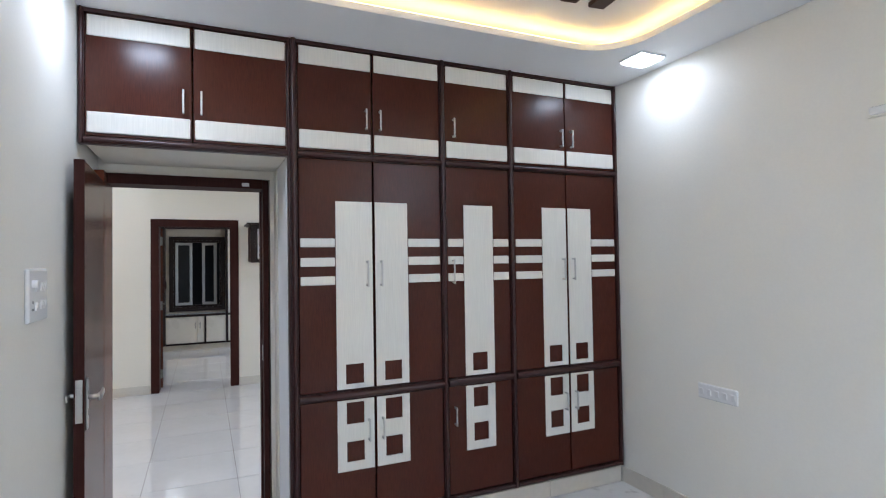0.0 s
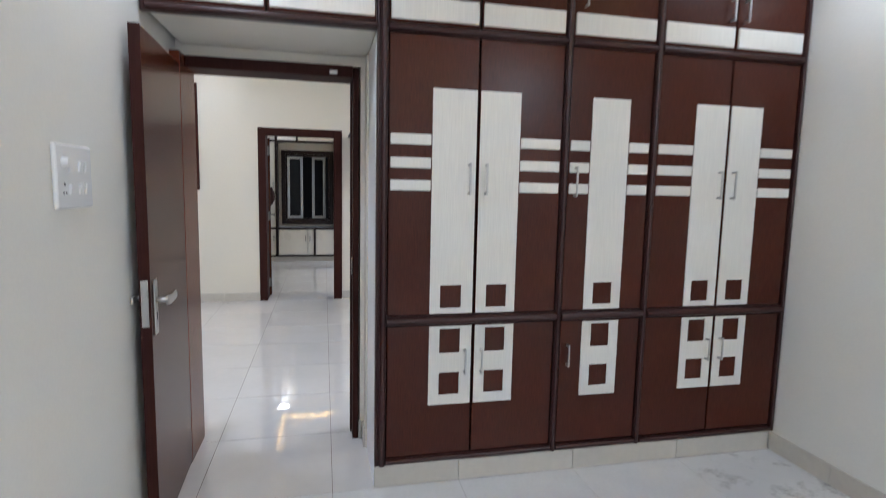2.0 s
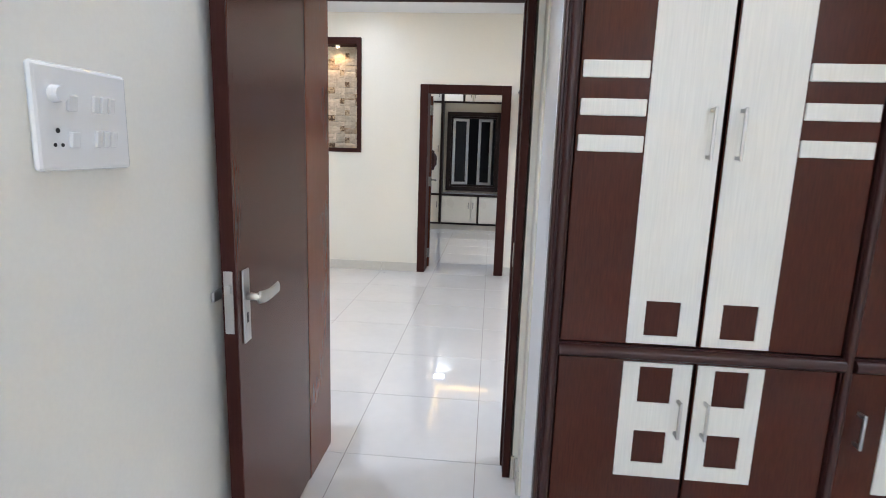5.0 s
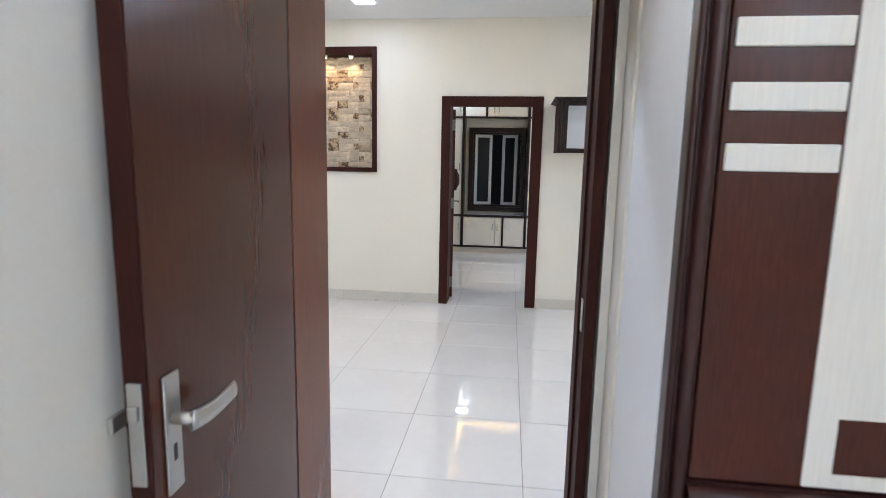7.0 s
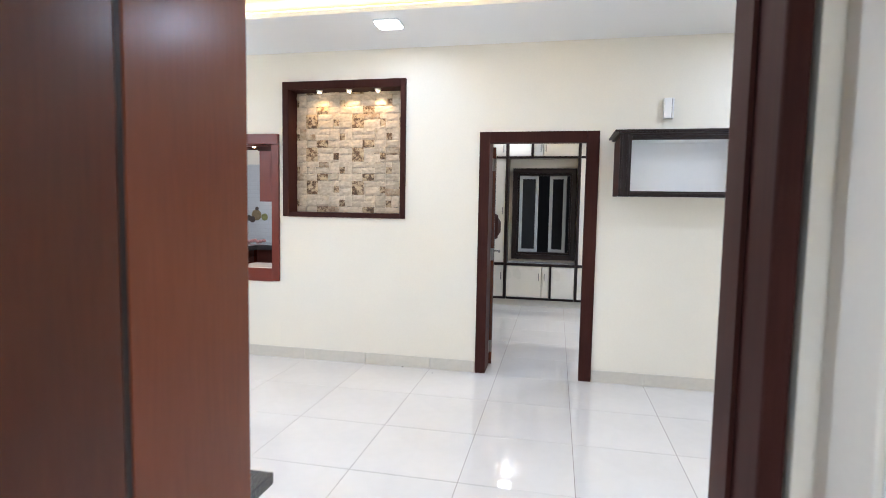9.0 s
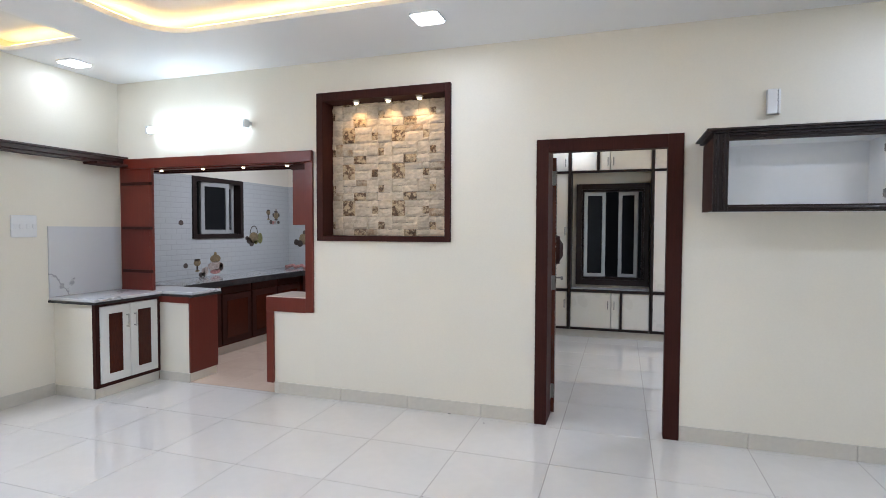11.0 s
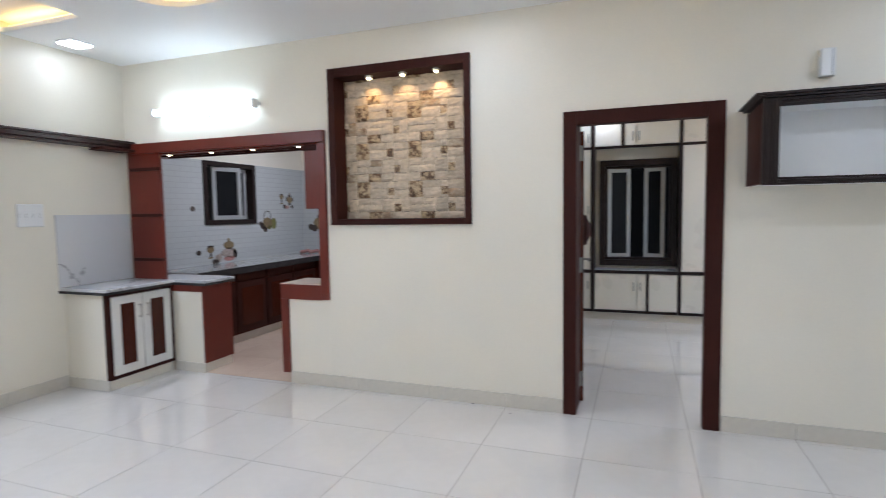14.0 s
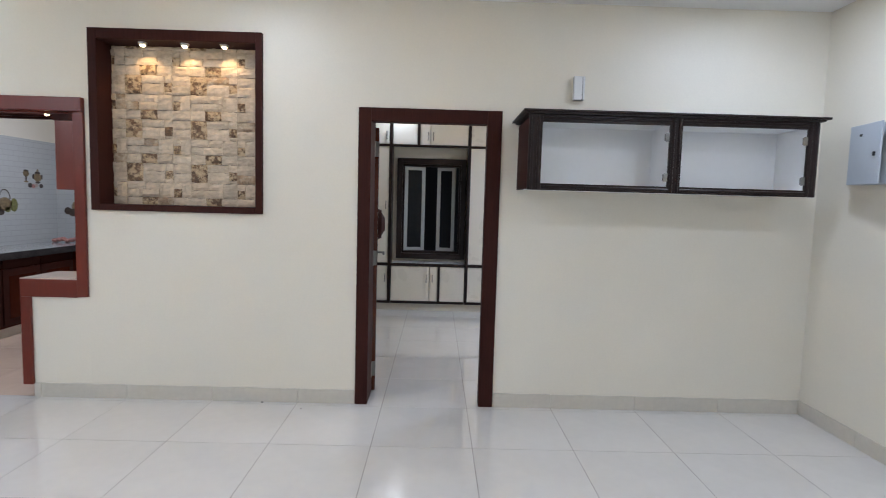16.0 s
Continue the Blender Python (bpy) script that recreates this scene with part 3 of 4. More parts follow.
for s, name in ((1, "lever_handle"), (-1, "back_lever")):
    off = 0.0 if s == 1 else -0.036
    plate = placed(one(off if s == 1 else off - 0.007, off + 0.007 if s == 1 else off, -0.632, -0.588, 0.828, 1.040, bevel=0.003), LEAF)
    pl = part("lock_plate", plate, STEEL, leaf, "long brushed steel lock plate")
    if s == 1:
        bm = bmesh.new()
        rod(bm, (0.007, -0.611, 0.962), (0.045, -0.611, 0.962), 0.011)
        path = [(0.045, -0.620 + 0.150 * k / 10, 0.962 - 0.008 * math.sin(k / 10 * 3.6) - 0.010 * (k / 10) ** 2) for k in range(11)]
        sweep(bm, path, 0.012, 0.036)
        part(name, placed(bm, LEAF), STEEL, pl, "curved steel lever handle", smooth=True)
        part("keyhole", placed(one(0.0065, 0.0078, -0.616, -0.606, 0.885, 0.915, bevel=0.0005), LEAF), BLACK, pl)
    else:
        bm = bmesh.new()
        rod(bm, (off - 0.007, -0.611, 0.972), (off - 0.022, -0.611, 0.972), 0.009)
        box(bm, off - 0.030, off - 0.020, -0.675, -0.60, 0.958, 0.986, bevel=0.003)
        part(name, placed(bm, LEAF), STEEL, pl)

# ---- bedroom switchboard and socket ----


def switchboard(name, at, turn, w, h, label, rich):
    t = thing(name, at, label, "switchboard")
    m = Matrix.Translation(at) @ pose(0, 0, 0, 0, 0, turn)

    def put(n, bm, mat, lab="", smooth=False):
        return part(n, placed(bm, m), mat, t, lab, smooth)

    put("plate", one(-w / 2, w / 2, -0.014, 0.0, 0, h, bevel=0.007), PLASTIC)
    if rich:
        b = bmesh.new()
        rod(b, (-0.070, -0.014, 0.128), (-0.070, -0.030, 0.128), 0.015, 24, 0.013)
        put("fan_knob", b, PLASTIC, "round white fan regulator knob")
        for z in (0.116, 0.054):
            put("switch", placed(one(-0.010, 0.010, -0.008, 0.0, -0.014, 0.014, bevel=0.002), Matrix.Translation((-0.036, -0.013, z)) @ pose(0, 0, 0, 8, 0, 0)), PLASTIC)
        for z in (0.118, 0.056):
            for k in range(3):
                put("switch", placed(one(-0.007, 0.007, -0.007, 0.0, -0.015, 0.015, bevel=0.002), Matrix.Translation((0.022 + 0.020 * k, -0.013, z)) @ pose(0, 0, 0, 8, 0, 0)), PLASTIC)
        for dx, z in ((-0.077, 0.044), (-0.061, 0.044), (-0.069, 0.068)):
            b = bmesh.new()
            rod(b, (dx, -0.0138, z), (dx, -0.0150, z), 0.0034 if z < 0.06 else 0.0045, 10)
            put("socket_hole", b, BLACK)
    else:
        n = max(2, int(w / 0.045))
        for k in range(n):
            x = -w / 2 + w * (k + 0.5) / n
            put("switch", placed(one(-0.013, 0.013, -0.006, 0.0, -0.018, 0.018, bevel=0.002), Matrix.Translation((x, -0.013, h / 2)) @ pose(0, 0, 0, 7, 0, 0)), PLASTIC)
    return t


switchboard("switchboard", (-0.37, 2.47, 1.328), 90, 0.225, 0.178, "white modular switchboard with fan knob and socket", True)
switchboard("socket_plate", (XR, 2.37, 0.71), -90, 0.25, 0.085, "white low wall socket plate with switches", False)
cap = thing("pipe_cover", (XR, 1.52, 2.09), "small white pipe cover high on the bedroom wall", "pipe cover")
part("cover", one(XR - 0.022, XR, 1.46, 1.585, 2.10, 2.135, bevel=0.008), PLASTIC, cap)
part("base", one(XR - 0.012, XR, 1.45, 1.595, 2.09, 2.145, bevel=0.003), PAINT_BED, cap)
switchboard("hall_switchboard", (XL, 6.62, 1.35), 90, 0.20, 0.18, "white modular switchboard on the cream hall wall", False)

# ---- doorway to the second bedroom ----
door2 = thing("door_2", (0.06, FAR, 0), "polished dark doorway with its leaf swung inside", "door", kind="structure")
for a, b in ((-0.432, -0.345), (0.446, 0.546)):
    bm = one(a, b, FAR - 0.018, FAR + 0.07 if a > 0 else 7.745, 0, 2.074, bevel=0.004)
    part("door_jamb", bm, WOOD_FRAME, door2)
part("door_head", one(-0.345, 0.446, FAR - 0.018, FAR + 0.07, 1.982, 2.074, bevel=0.004), WOOD_FRAME, door2)
SWING = Matrix.Translation((-0.320, 7.75, 0)) @ pose(0, 0, 0, 0, 0, 6)   # hinge line; the leaf runs toward +y
leaf2 = part("leaf", placed(one(-0.036, 0, 0.002, 0.75, 0.012, 1.975, bevel=0.002), SWING), WOOD_DOOR, door2, "dark veneered leaf standing open")
for z in (0.18, 1.02, 1.82):
    bm = bmesh.new()
    box(bm, -0.3465, -0.3425, 7.69, 7.747, z - 0.055, z + 0.055)
    rod(bm, (-0.350, 7.745, z - 0.055), (-0.350, 7.745, z + 0.055), 0.007)
    box(bm, -0.348, -0.322, 7.7475, 7.7535, z - 0.055, z + 0.055)
    part("hinge", bm, DARK_STEEL, leaf2, "dull steel butt hinge")
bm = bmesh.new()
rod(bm, (0, 0.45, 1.255), (0.03, 0.45, 1.255), 0.125, 32, 0.115)
rod(bm, (0.03, 0.45, 1.255), (0.058, 0.45, 1.255), 0.095, 32, 0.05)
part("medallion", placed(bm, SWING), WOOD_FRAME, leaf2, "round carved wooden medallion")
bm = bmesh.new()
rod(bm, (0, 0.68, 1.0), (0.05, 0.68, 1.0), 0.008)
rod(bm, (0.05, 0.685, 1.0), (0.05, 0.56, 1.0), 0.011)
part("lever_handle", placed(bm, SWING), DARK_STEEL, leaf2, "dull steel lever handle")

# ---- lit stone niche ----
nx0, nx1, nz0, nz1 = -2.245, -1.083, 1.328, 2.54
niche = thing("display_niche", (-1.664, FAR, nz0), "dark wood framed niche with stone cladding and spotlights", "niche")
for a, b, c, d in ((nx0, nx0 + 0.060, nz0, nz1), (nx1 - 0.045, nx1, nz0, nz1)):
    part("frame_side", one(a, b, FAR - 0.03, FAR + 0.15, c, d, bevel=0.004), WOOD_FRAME, niche)
for c, d in ((nz0, nz0 + 0.043), (nz1 - 0.07, nz1)):
    part("frame_rail", one(nx0 + 0.060, nx1 - 0.045, FAR - 0.03, FAR + 0.15, c, d, bevel=0.004), WOOD_FRAME, niche)
part("backing", one(nx0 + 0.01, nx1 - 0.01, FAR + 0.15, FAR + 0.17, nz0, nz1), GROUT, niche)
for x in NICHE_X:
    bm = bmesh.new()
    rod(bm, (x, 7.545, nz1 - 0.07), (x, 7.545, nz1 - 0.085), 0.030, 20, 0.026)
    sp = part("spotlight", bm, STEEL, niche, "small warm spotlight, switched on")
    bm = bmesh.new()
    ball(bm, (x, 7.545, nz1 - 0.088), 0.017, (1, 1, 0.7))
    part("bulb", bm, LED_SPOT, sp, smooth=True)

# ---- tube light and door chime ----
tube = thing("tube_light", (-3.42, FAR, 2.27), "long white fluorescent tube light, switched on", "tube light")
part("batten", one(-4.00, -2.90, FAR - 0.045, FAR, 2.318, 2.350, bevel=0.004), PLASTIC, tube)
bm = bmesh.new()
rod(bm, (-3.97, FAR - 0.075, 2.325), (-2.93, FAR - 0.075, 2.325), 0.028, 24)
part("tube", bm, LED_TUBE, tube, "glowing glass tube", True)
for x in (-3.985, -2.915):
    part("holder", one(x - 0.014, x + 0.014, FAR - 0.095, FAR - 0.03, 2.295, 2.365, bevel=0.004), PLASTIC, tube)
part("starter", one(-3.44, -3.41, FAR - 0.03, FAR - 0.002, 2.265, 2.30, bevel=0.003), PLASTIC, tube)
chime = thing("door_chime", (1.055, FAR, 2.16), "small white box chime on the cream wall", "door chime")
part("cover", one(1.018, 1.075, FAR - 0.045, FAR, 2.16, 2.317, bevel=0.006), PLASTIC, chime)
part("seam", one(1.075, 1.079, FAR - 0.030, FAR, 2.166, 2.311), BLACK, chime)
part("base", one(1.079, 1.092, FAR - 0.040, FAR, 2.16, 2.317, bevel=0.004), PLASTIC, chime)

# ---- wall cabinet with two open bays ----
SY = 7.02
cab = thing("wall_cabinet", (1.53, FAR, 1.535), "dark wooden wall cabinet, two bays without doors", "cabinet")
for a, b in ((0.662, 0.690), (2.372, 2.40)):
    part("side_panel", one(a, b, SY + 0.02, FAR, 1.545, 1.975), WOOD_FRAME, cab)
    part("lining", one(b, b + 0.006, SY + 0.021, FAR - 0.130, 1.563, 1.957) if a < 1 else one(a - 0.006, a, SY + 0.021, FAR - 0.130, 1.563, 1.957), WHITE_INNER, cab, "white laminate lining")
bm = one(0.69, 2.372, SY + 0.02, FAR, 1.545, 1.563)
part("bottom_panel", bm, WHITE_INNER, cab)
part("top_panel", one(0.69, 2.372, SY + 0.02, FAR, 1.957, 1.975), WHITE_INNER, cab)
part("back_panel", one(0.69, 2.372, FAR - 0.130, FAR - 0.002, 1.563, 1.957), WHITE_INNER, cab, "white laminated cabinet back")
part("divider", one(1.531, 1.549, SY + 0.02, FAR - 0.130, 1.563, 1.957), WHITE_INNER, cab)
for a, b in ((0.655, 0.735), (1.502, 1.578), (2.338, 2.405)):
    bm = one(a, b, SY, SY + 0.02, 1.535, 1.985, bevel=0.003)
    c = (a + b) / 2
    for q in (c - 0.018, c + 0.018):
        rod(bm, (q, SY, 1.54), (q, SY, 1.98), 0.009, 10)
    part("face_stile", bm, BATTEN, cab)
for a, b in ((0.735, 1.502), (1.578, 2.338)):
    for c, d in ((1.535, 1.575), (1.94, 1.985)):
        bm = one(a, b, SY, SY + 0.02, c, d, bevel=0.003)
        rod(bm, (a, SY, (c + d) / 2), (b, SY, (c + d) / 2), 0.009, 10)
        part("face_rail", bm, BATTEN, cab)
bm = one(0.615, 2.45, SY - 0.035, FAR, 1.996, 2.010, bevel=0.004)
box(bm, 0.64, 2.425, SY - 0.018, FAR, 1.985, 1.996)
part("cornice", bm, BATTEN, cab, "moulded dark cornice")
for x, s in ((1.502, -1), (2.338, -1)):
    for z in (1.63, 1.87):
        bm = bmesh.new()
        box(bm, x - 0.022, x, SY + 0.003, SY + 0.012, z - 0.025, z + 0.025, bevel=0.002)
        rod(bm, (x - 0.024, SY + 0.006, z - 0.02), (x - 0.024, SY + 0.006, z + 0.02), 0.006, 10)
        part("hinge", bm, DARK_STEEL, cab, "bare steel cabinet hinge")

box_t = thing("distribution_box", (XR, 6.98, 1.62), "grey metal distribution box with its door ajar", "electrical box")
part("case", one(XR - 0.075, XR, 6.83, 7.11, 1.62, 1.975, bevel=0.004), GREY_METAL, box_t)
lid = part("lid", placed(one(-0.012, 0.0, -0.285, 0.0, 0, 0.355, bevel=0.003), Matrix.Translation((XR - 0.080, 7.115, 1.62)) @ pose(0, 0, 0, 0, 0, -8)), GREY_METAL, box_t)
part("latch", placed(one(-0.018, -0.012, -0.25, -0.23, 0.16, 0.185, bevel=0.002), Matrix.Translation((XR - 0.080, 7.115, 1.62)) @ pose(0, 0, 0, 0, 0, -8)), BLACK, lid)
part("warning_mark", placed(one(-0.0128, -0.012, -0.12, -0.095, 0.285, 0.30), Matrix.Translation((XR - 0.080, 7.115, 1.62)) @ pose(0, 0, 0, 0, 0, -8)), BLACK, lid)

# ---- granite console beside the bedroom door, on the hall side ----
con = thing("console_shelf", (-0.9, 3.96, 0.0), "dark granite console slab on a cream base", "console")
part("slab", one(-1.55, -0.436, NEAR + 0.002, 4.10, 0.745, 0.775, bevel=0.003), GRANITE, con)
part("base", one(-1.50, -0.50, NEAR + 0.002, 4.04, 0.0, 0.745), PAINT_HALL, con)

# ---- left side of the hall ----
led = thing("wall_ledge", (XL, 6.7, 2.02), "dark wooden ledge along the cream hall wall", "ledge")
bm = one(XL, -4.335, 5.955, FAR - 0.002, 2.045, 2.085, bevel=0.004)
box(bm, XL, -4.315, 5.955, FAR - 0.002, 2.085, 2.10)
box(bm, XL, -4.352, 5.955, FAR - 0.002, 2.025, 2.045)
part("board", bm, WOOD_LINE, led)
part("bracket", one(XL, -4.27, 7.14, 7.455, 2.002, 2.024, bevel=0.003), WOOD_FRAME, led)
bay = thing("wall_shelf_box", (-4.3, 5.3, 1.45), "open dark-framed shelf box fixed to the hall wall", "shelf")
for a, b, c, d in ((4.55, 4.62, 5.935, 5.952), (5.87, 5.955, 4.553, 4.57)):
    part("face_stile", one(-4.215, -4.19, a, b, 1.45, 2.03, bevel=0.004), WOOD_FRAME, bay)
    part("side_panel", one(XL, -4.216, c, d, 1.452, 2.028), PAINT_HALL, bay)
for c, d in ((1.45, 1.488), (2.0, 2.03)):
    part("face_rail", one(-4.215, -4.19, 4.62, 5.87, c, d, bevel=0.003), WOOD_LINE, bay)
    part("shelf_board", one(XL, -4.216, 4.571, 5.934, c, c + 0.02), WOOD_LINE, bay)
part("cornice", one(XL, -4.165, 4.52, 5.98, 2.03, 2.095, bevel=0.005), WOOD_LINE, bay)
part("back_panel", one(XL, XL + 0.01, 4.571, 5.934, 1.471, 1.999), PAINT_HALL, bay)

# ---- wash counter in the corner and the kitchen opening ----
base = thing("corner_cabinet", (-4.2, 7.2, 0), "corner cabinet with white and brown doors below marble", "cabinet")
part("side_wall", one(XL, -3.98, 6.85, 6.93, 0, 0.795), PAINT_HALL, base, "cream plastered cabinet side")
part("plinth", one(XL, -3.98, 6.932, FAR - 0.003, 0, 0.10), PAINT_HALL, base)
bm = one(-4.0, -3.963, 6.848, 6.885, 0.085, 0.795)
box(bm, -4.0, -3.963, FAR - 0.035, FAR - 0.003, 0.085, 0.795)
box(bm, -4.0, -3.963, 6.885, FAR - 0.035, 0.085, 0.115)
box(bm, -4.0, -3.963, 6.885, FAR - 0.035, 0.77, 0.795)
part("face_frame", bm, WOOD_FRAME, base)
for a, b, hy in ((6.888, 7.168, 7.135), (7.176, 7.462, 7.212)):
    d = part("door", one(-3.970, -3.952, a, b, 0.118, 0.767, bevel=0.002), WHITE_GLOSS, base, "white door with a brown centre")
    part("door_panel", one(-3.954, -3.949, a + 0.075, b - 0.075, 0.19, 0.70, bevel=0.001), WOOD, d, "dark brown centre panel")
    bm = bmesh.new()
    box(bm, -3.928, -3.922, hy - 0.006, hy + 0.006, 0.56, 0.68, bevel=0.002)
    for z in (0.57, 0.67):
        box(bm, -3.953, -3.924, hy - 0.004, hy + 0.004, z - 0.005, z + 0.005)
    part("handle", bm, STEEL, d)
top = thing("marble_counter", (-4.1, 7.3, 0.797), "white marble wash counter with a dark nosing", "counter")
bm = one(XL, -3.915, 6.81, FAR - 0.012, 0.815, 0.84, bevel=0.003)
part("slab", bm, MARBLE, top)
part("slab", one(-4.30, -3.555, FAR - 0.0115, 7.85, 0.815, 0.84, bevel=0.003), MARBLE, top)
bm = one(XL, -3.910, 6.802, 6.82, 0.795, 0.8145)
box(bm, -3.928, -3.910, 6.82, FAR - 0.03, 0.795, 0.8145)
box(bm, -3.910, -3.550, FAR - 0.03, FAR - 0.012, 0.795, 0.8145)
box(bm, -3.570, -3.550, FAR - 0.012, 7.85, 0.795, 0.8145)
part("nosing", bm, GRANITE, top, "dark granite nosing")
solid("marble_splashback", one(XL, XL + 0.012, 6.81, FAR - 0.002, 0.842, 1.44), MARBLE, "grey-veined marble splashback on the hall wall", "splashback")

pier = thing("kitchen_pier", (-3.78, 7.6, 0), "low cream pier clad in red wood", "pier", kind="structure")
part("core", one(-3.961, -3.622, FAR, 7.85, 0, 0.794), PAINT_HALL, pier)
part("top_band", one(-3.961, -3.605, FAR - 0.012, FAR - 0.002, 0.735, 0.794, bevel=0.002), WOOD_RED, pier)
part("side_panel", one(-3.621, -3.600, FAR - 0.002, 7.85, 0.085, 0.794, bevel=0.003), WOOD_RED, pier, "red polished wood cladding")

frame_k = thing("kitchen_opening_frame", (-3.3, FAR, 0), "red polished wood frame around the stepped kitchen opening", "opening frame", kind="structure")
part("head", one(-4.335, -2.29, FAR - 0.040, FAR + 0.002, 1.985, 2.078, bevel=0.003), WOOD_RED, frame_k)
part("soffit", one(-4.335, -2.362, FAR + 0.002, 7.85, 1.975, 1.995), WOOD_RED, frame_k)
for y in (7.60, 7.72):
    part("soffit_batten", one(-4.15, -2.50, y - 0.01, y + 0.01, 1.962, 1.975), WOOD_FRAME, frame_k)
part("jamb", one(-2.362, -2.29, FAR - 0.022, 7.85, 0.72, 1.985, bevel=0.003), WOOD_RED, frame_k)
part("ledge_band", one(-2.755, -2.362, FAR - 0.022, FAR + 0.002, 0.715, 0.838, bevel=0.003), WOOD_RED, frame_k)
part("lower_jamb", one(-2.755, -2.688, FAR - 0.022, 7.87, 0.09, 0.715, bevel=0.003), WOOD_RED, frame_k)
part("half_wall", one(-2.688, -2.29, FAR + 0.001, 7.85, 0, 0.826), PAINT_HALL, frame_k, "cream half-height wall")
part("ledge_slab", one(-2.77, -2.362, FAR + 0.003, 7.88, 0.828, 0.842, bevel=0.002), TILE_PINK, frame_k, "pale polished stone ledge")
for x in (-3.95, -3.47, -3.025, -2.57):
    bm = bmesh.new()
    rod(bm, (x, 7.535, 1.985), (x, 7.535, 1.969), 0.022, 16)
    sp = part("spotlight", bm, STEEL, frame_k, "small round steel spotlight")
    part("bulb", ball(bmesh.new(), (x, 7.535, 1.967), 0.014, (1, 1, 0.7)), LED_SPOT, sp, "lit bulb", True)
hang = thing("hanging_panel", (-2.43, 7.7, 1.46), "red wood cupboard side in the kitchen opening", "cupboard")
part("body", one(-2.49, -2.364, 7.492, 7.85, 1.46, 1.973, bevel=0.003), WOOD_RED, hang)
part("top_trim", one(-2.50, -2.3635, 7.484, 7.855, 1.925, 1.968, bevel=0.003), WOOD_FRAME, hang)

tower = thing("corner_shelf", (-4.2, 7.6, 0.842), "red wood corner panel with three narrow dark shelves", "shelf")
part("back_panel", one(-4.39, -4.03, 7.470, 7.488, 0.842, 2.04), WOOD_RED, tower)
part("edge_post", one(-4.03, -4.002, 7.462, 7.495, 0.842, 2.04, bevel=0.002), WOOD_RED, tower)
for z in (1.01, 1.415, 1.83):
    part("shelf_board", one(-4.34, -3.996, 7.435, 7.469, z, z + 0.026, bevel=0.003), WOOD_FRAME, tower)

# ---- kitchen ----
CX = -4.06
kc = thing("kitchen_counter", (CX, 9.1, 0), "red-brown kitchen base cabinets along the tiled wall", "kitchen counter")
part("toe_kick", one(-4.648, CX - 0.05, 7.90, 10.55, 0, 0.10), SKIRT, kc)
part("carcass", one(-4.648, CX - 0.02, 7.90, 10.55, 0.10, 0.78), WOOD, kc)
for k in range(4):
    a = 7.94 + 0.51 * k
    d = part("door", one(CX - 0.02, CX, a, a + 0.49, 0.12, 0.68, bevel=0.003), WOOD_FRAME, kc)
    part("door_panel", one(CX, CX + 0.006, a + 0.07, a + 0.42, 0.19, 0.61, bevel=0.004), WOOD, d)
    part("drawer_front", one(CX - 0.02, CX, a, a + 0.49, 0.69, 0.775, bevel=0.003), WOOD_FRAME, kc)
ks = thing("granite_worktop", (CX, 9.1, 0.78), "polished grey stone kitchen worktop with dark nosing", "worktop")
part("slab", one(-4.648, CX + 0.02, 7.88, 10.55, 0.782, 0.845), GREY_STONE, ks)
part("slab", one(CX + 0.021, -2.20, 10.0, 10.55, 0.782, 0.845), GREY_STONE, ks)
bm = one(CX + 0.0205, CX + 0.035, 7.88, 9.98, 0.775, 0.847, bevel=0.003)
box(bm, CX + 0.0205, -2.20, 9.98, 9.999, 0.775, 0.847, bevel=0.003)
part("nosing", bm, GRANITE, ks, "dark granite nosing")
part("back_cabinet", one(CX + 0.02, -2.22, 10.0, 10.55, 0.0, 0.78), WOOD_FRAME, ks)
wall("tiles_kitchen_left", "y", 7.735, 10.556, -4.649, -4.641, 0.82, 2.05, [(8.63, 9.52, 1.30, 2.05)], WALL_TILE, "white brick-pattern wall tiles above the worktop")
wall("tiles_kitchen_back", "x", -4.64, -1.905, 10.550, 10.558, 0.82, 2.05, [], WALL_TILE, "white brick-pattern wall tiles on the end wall")


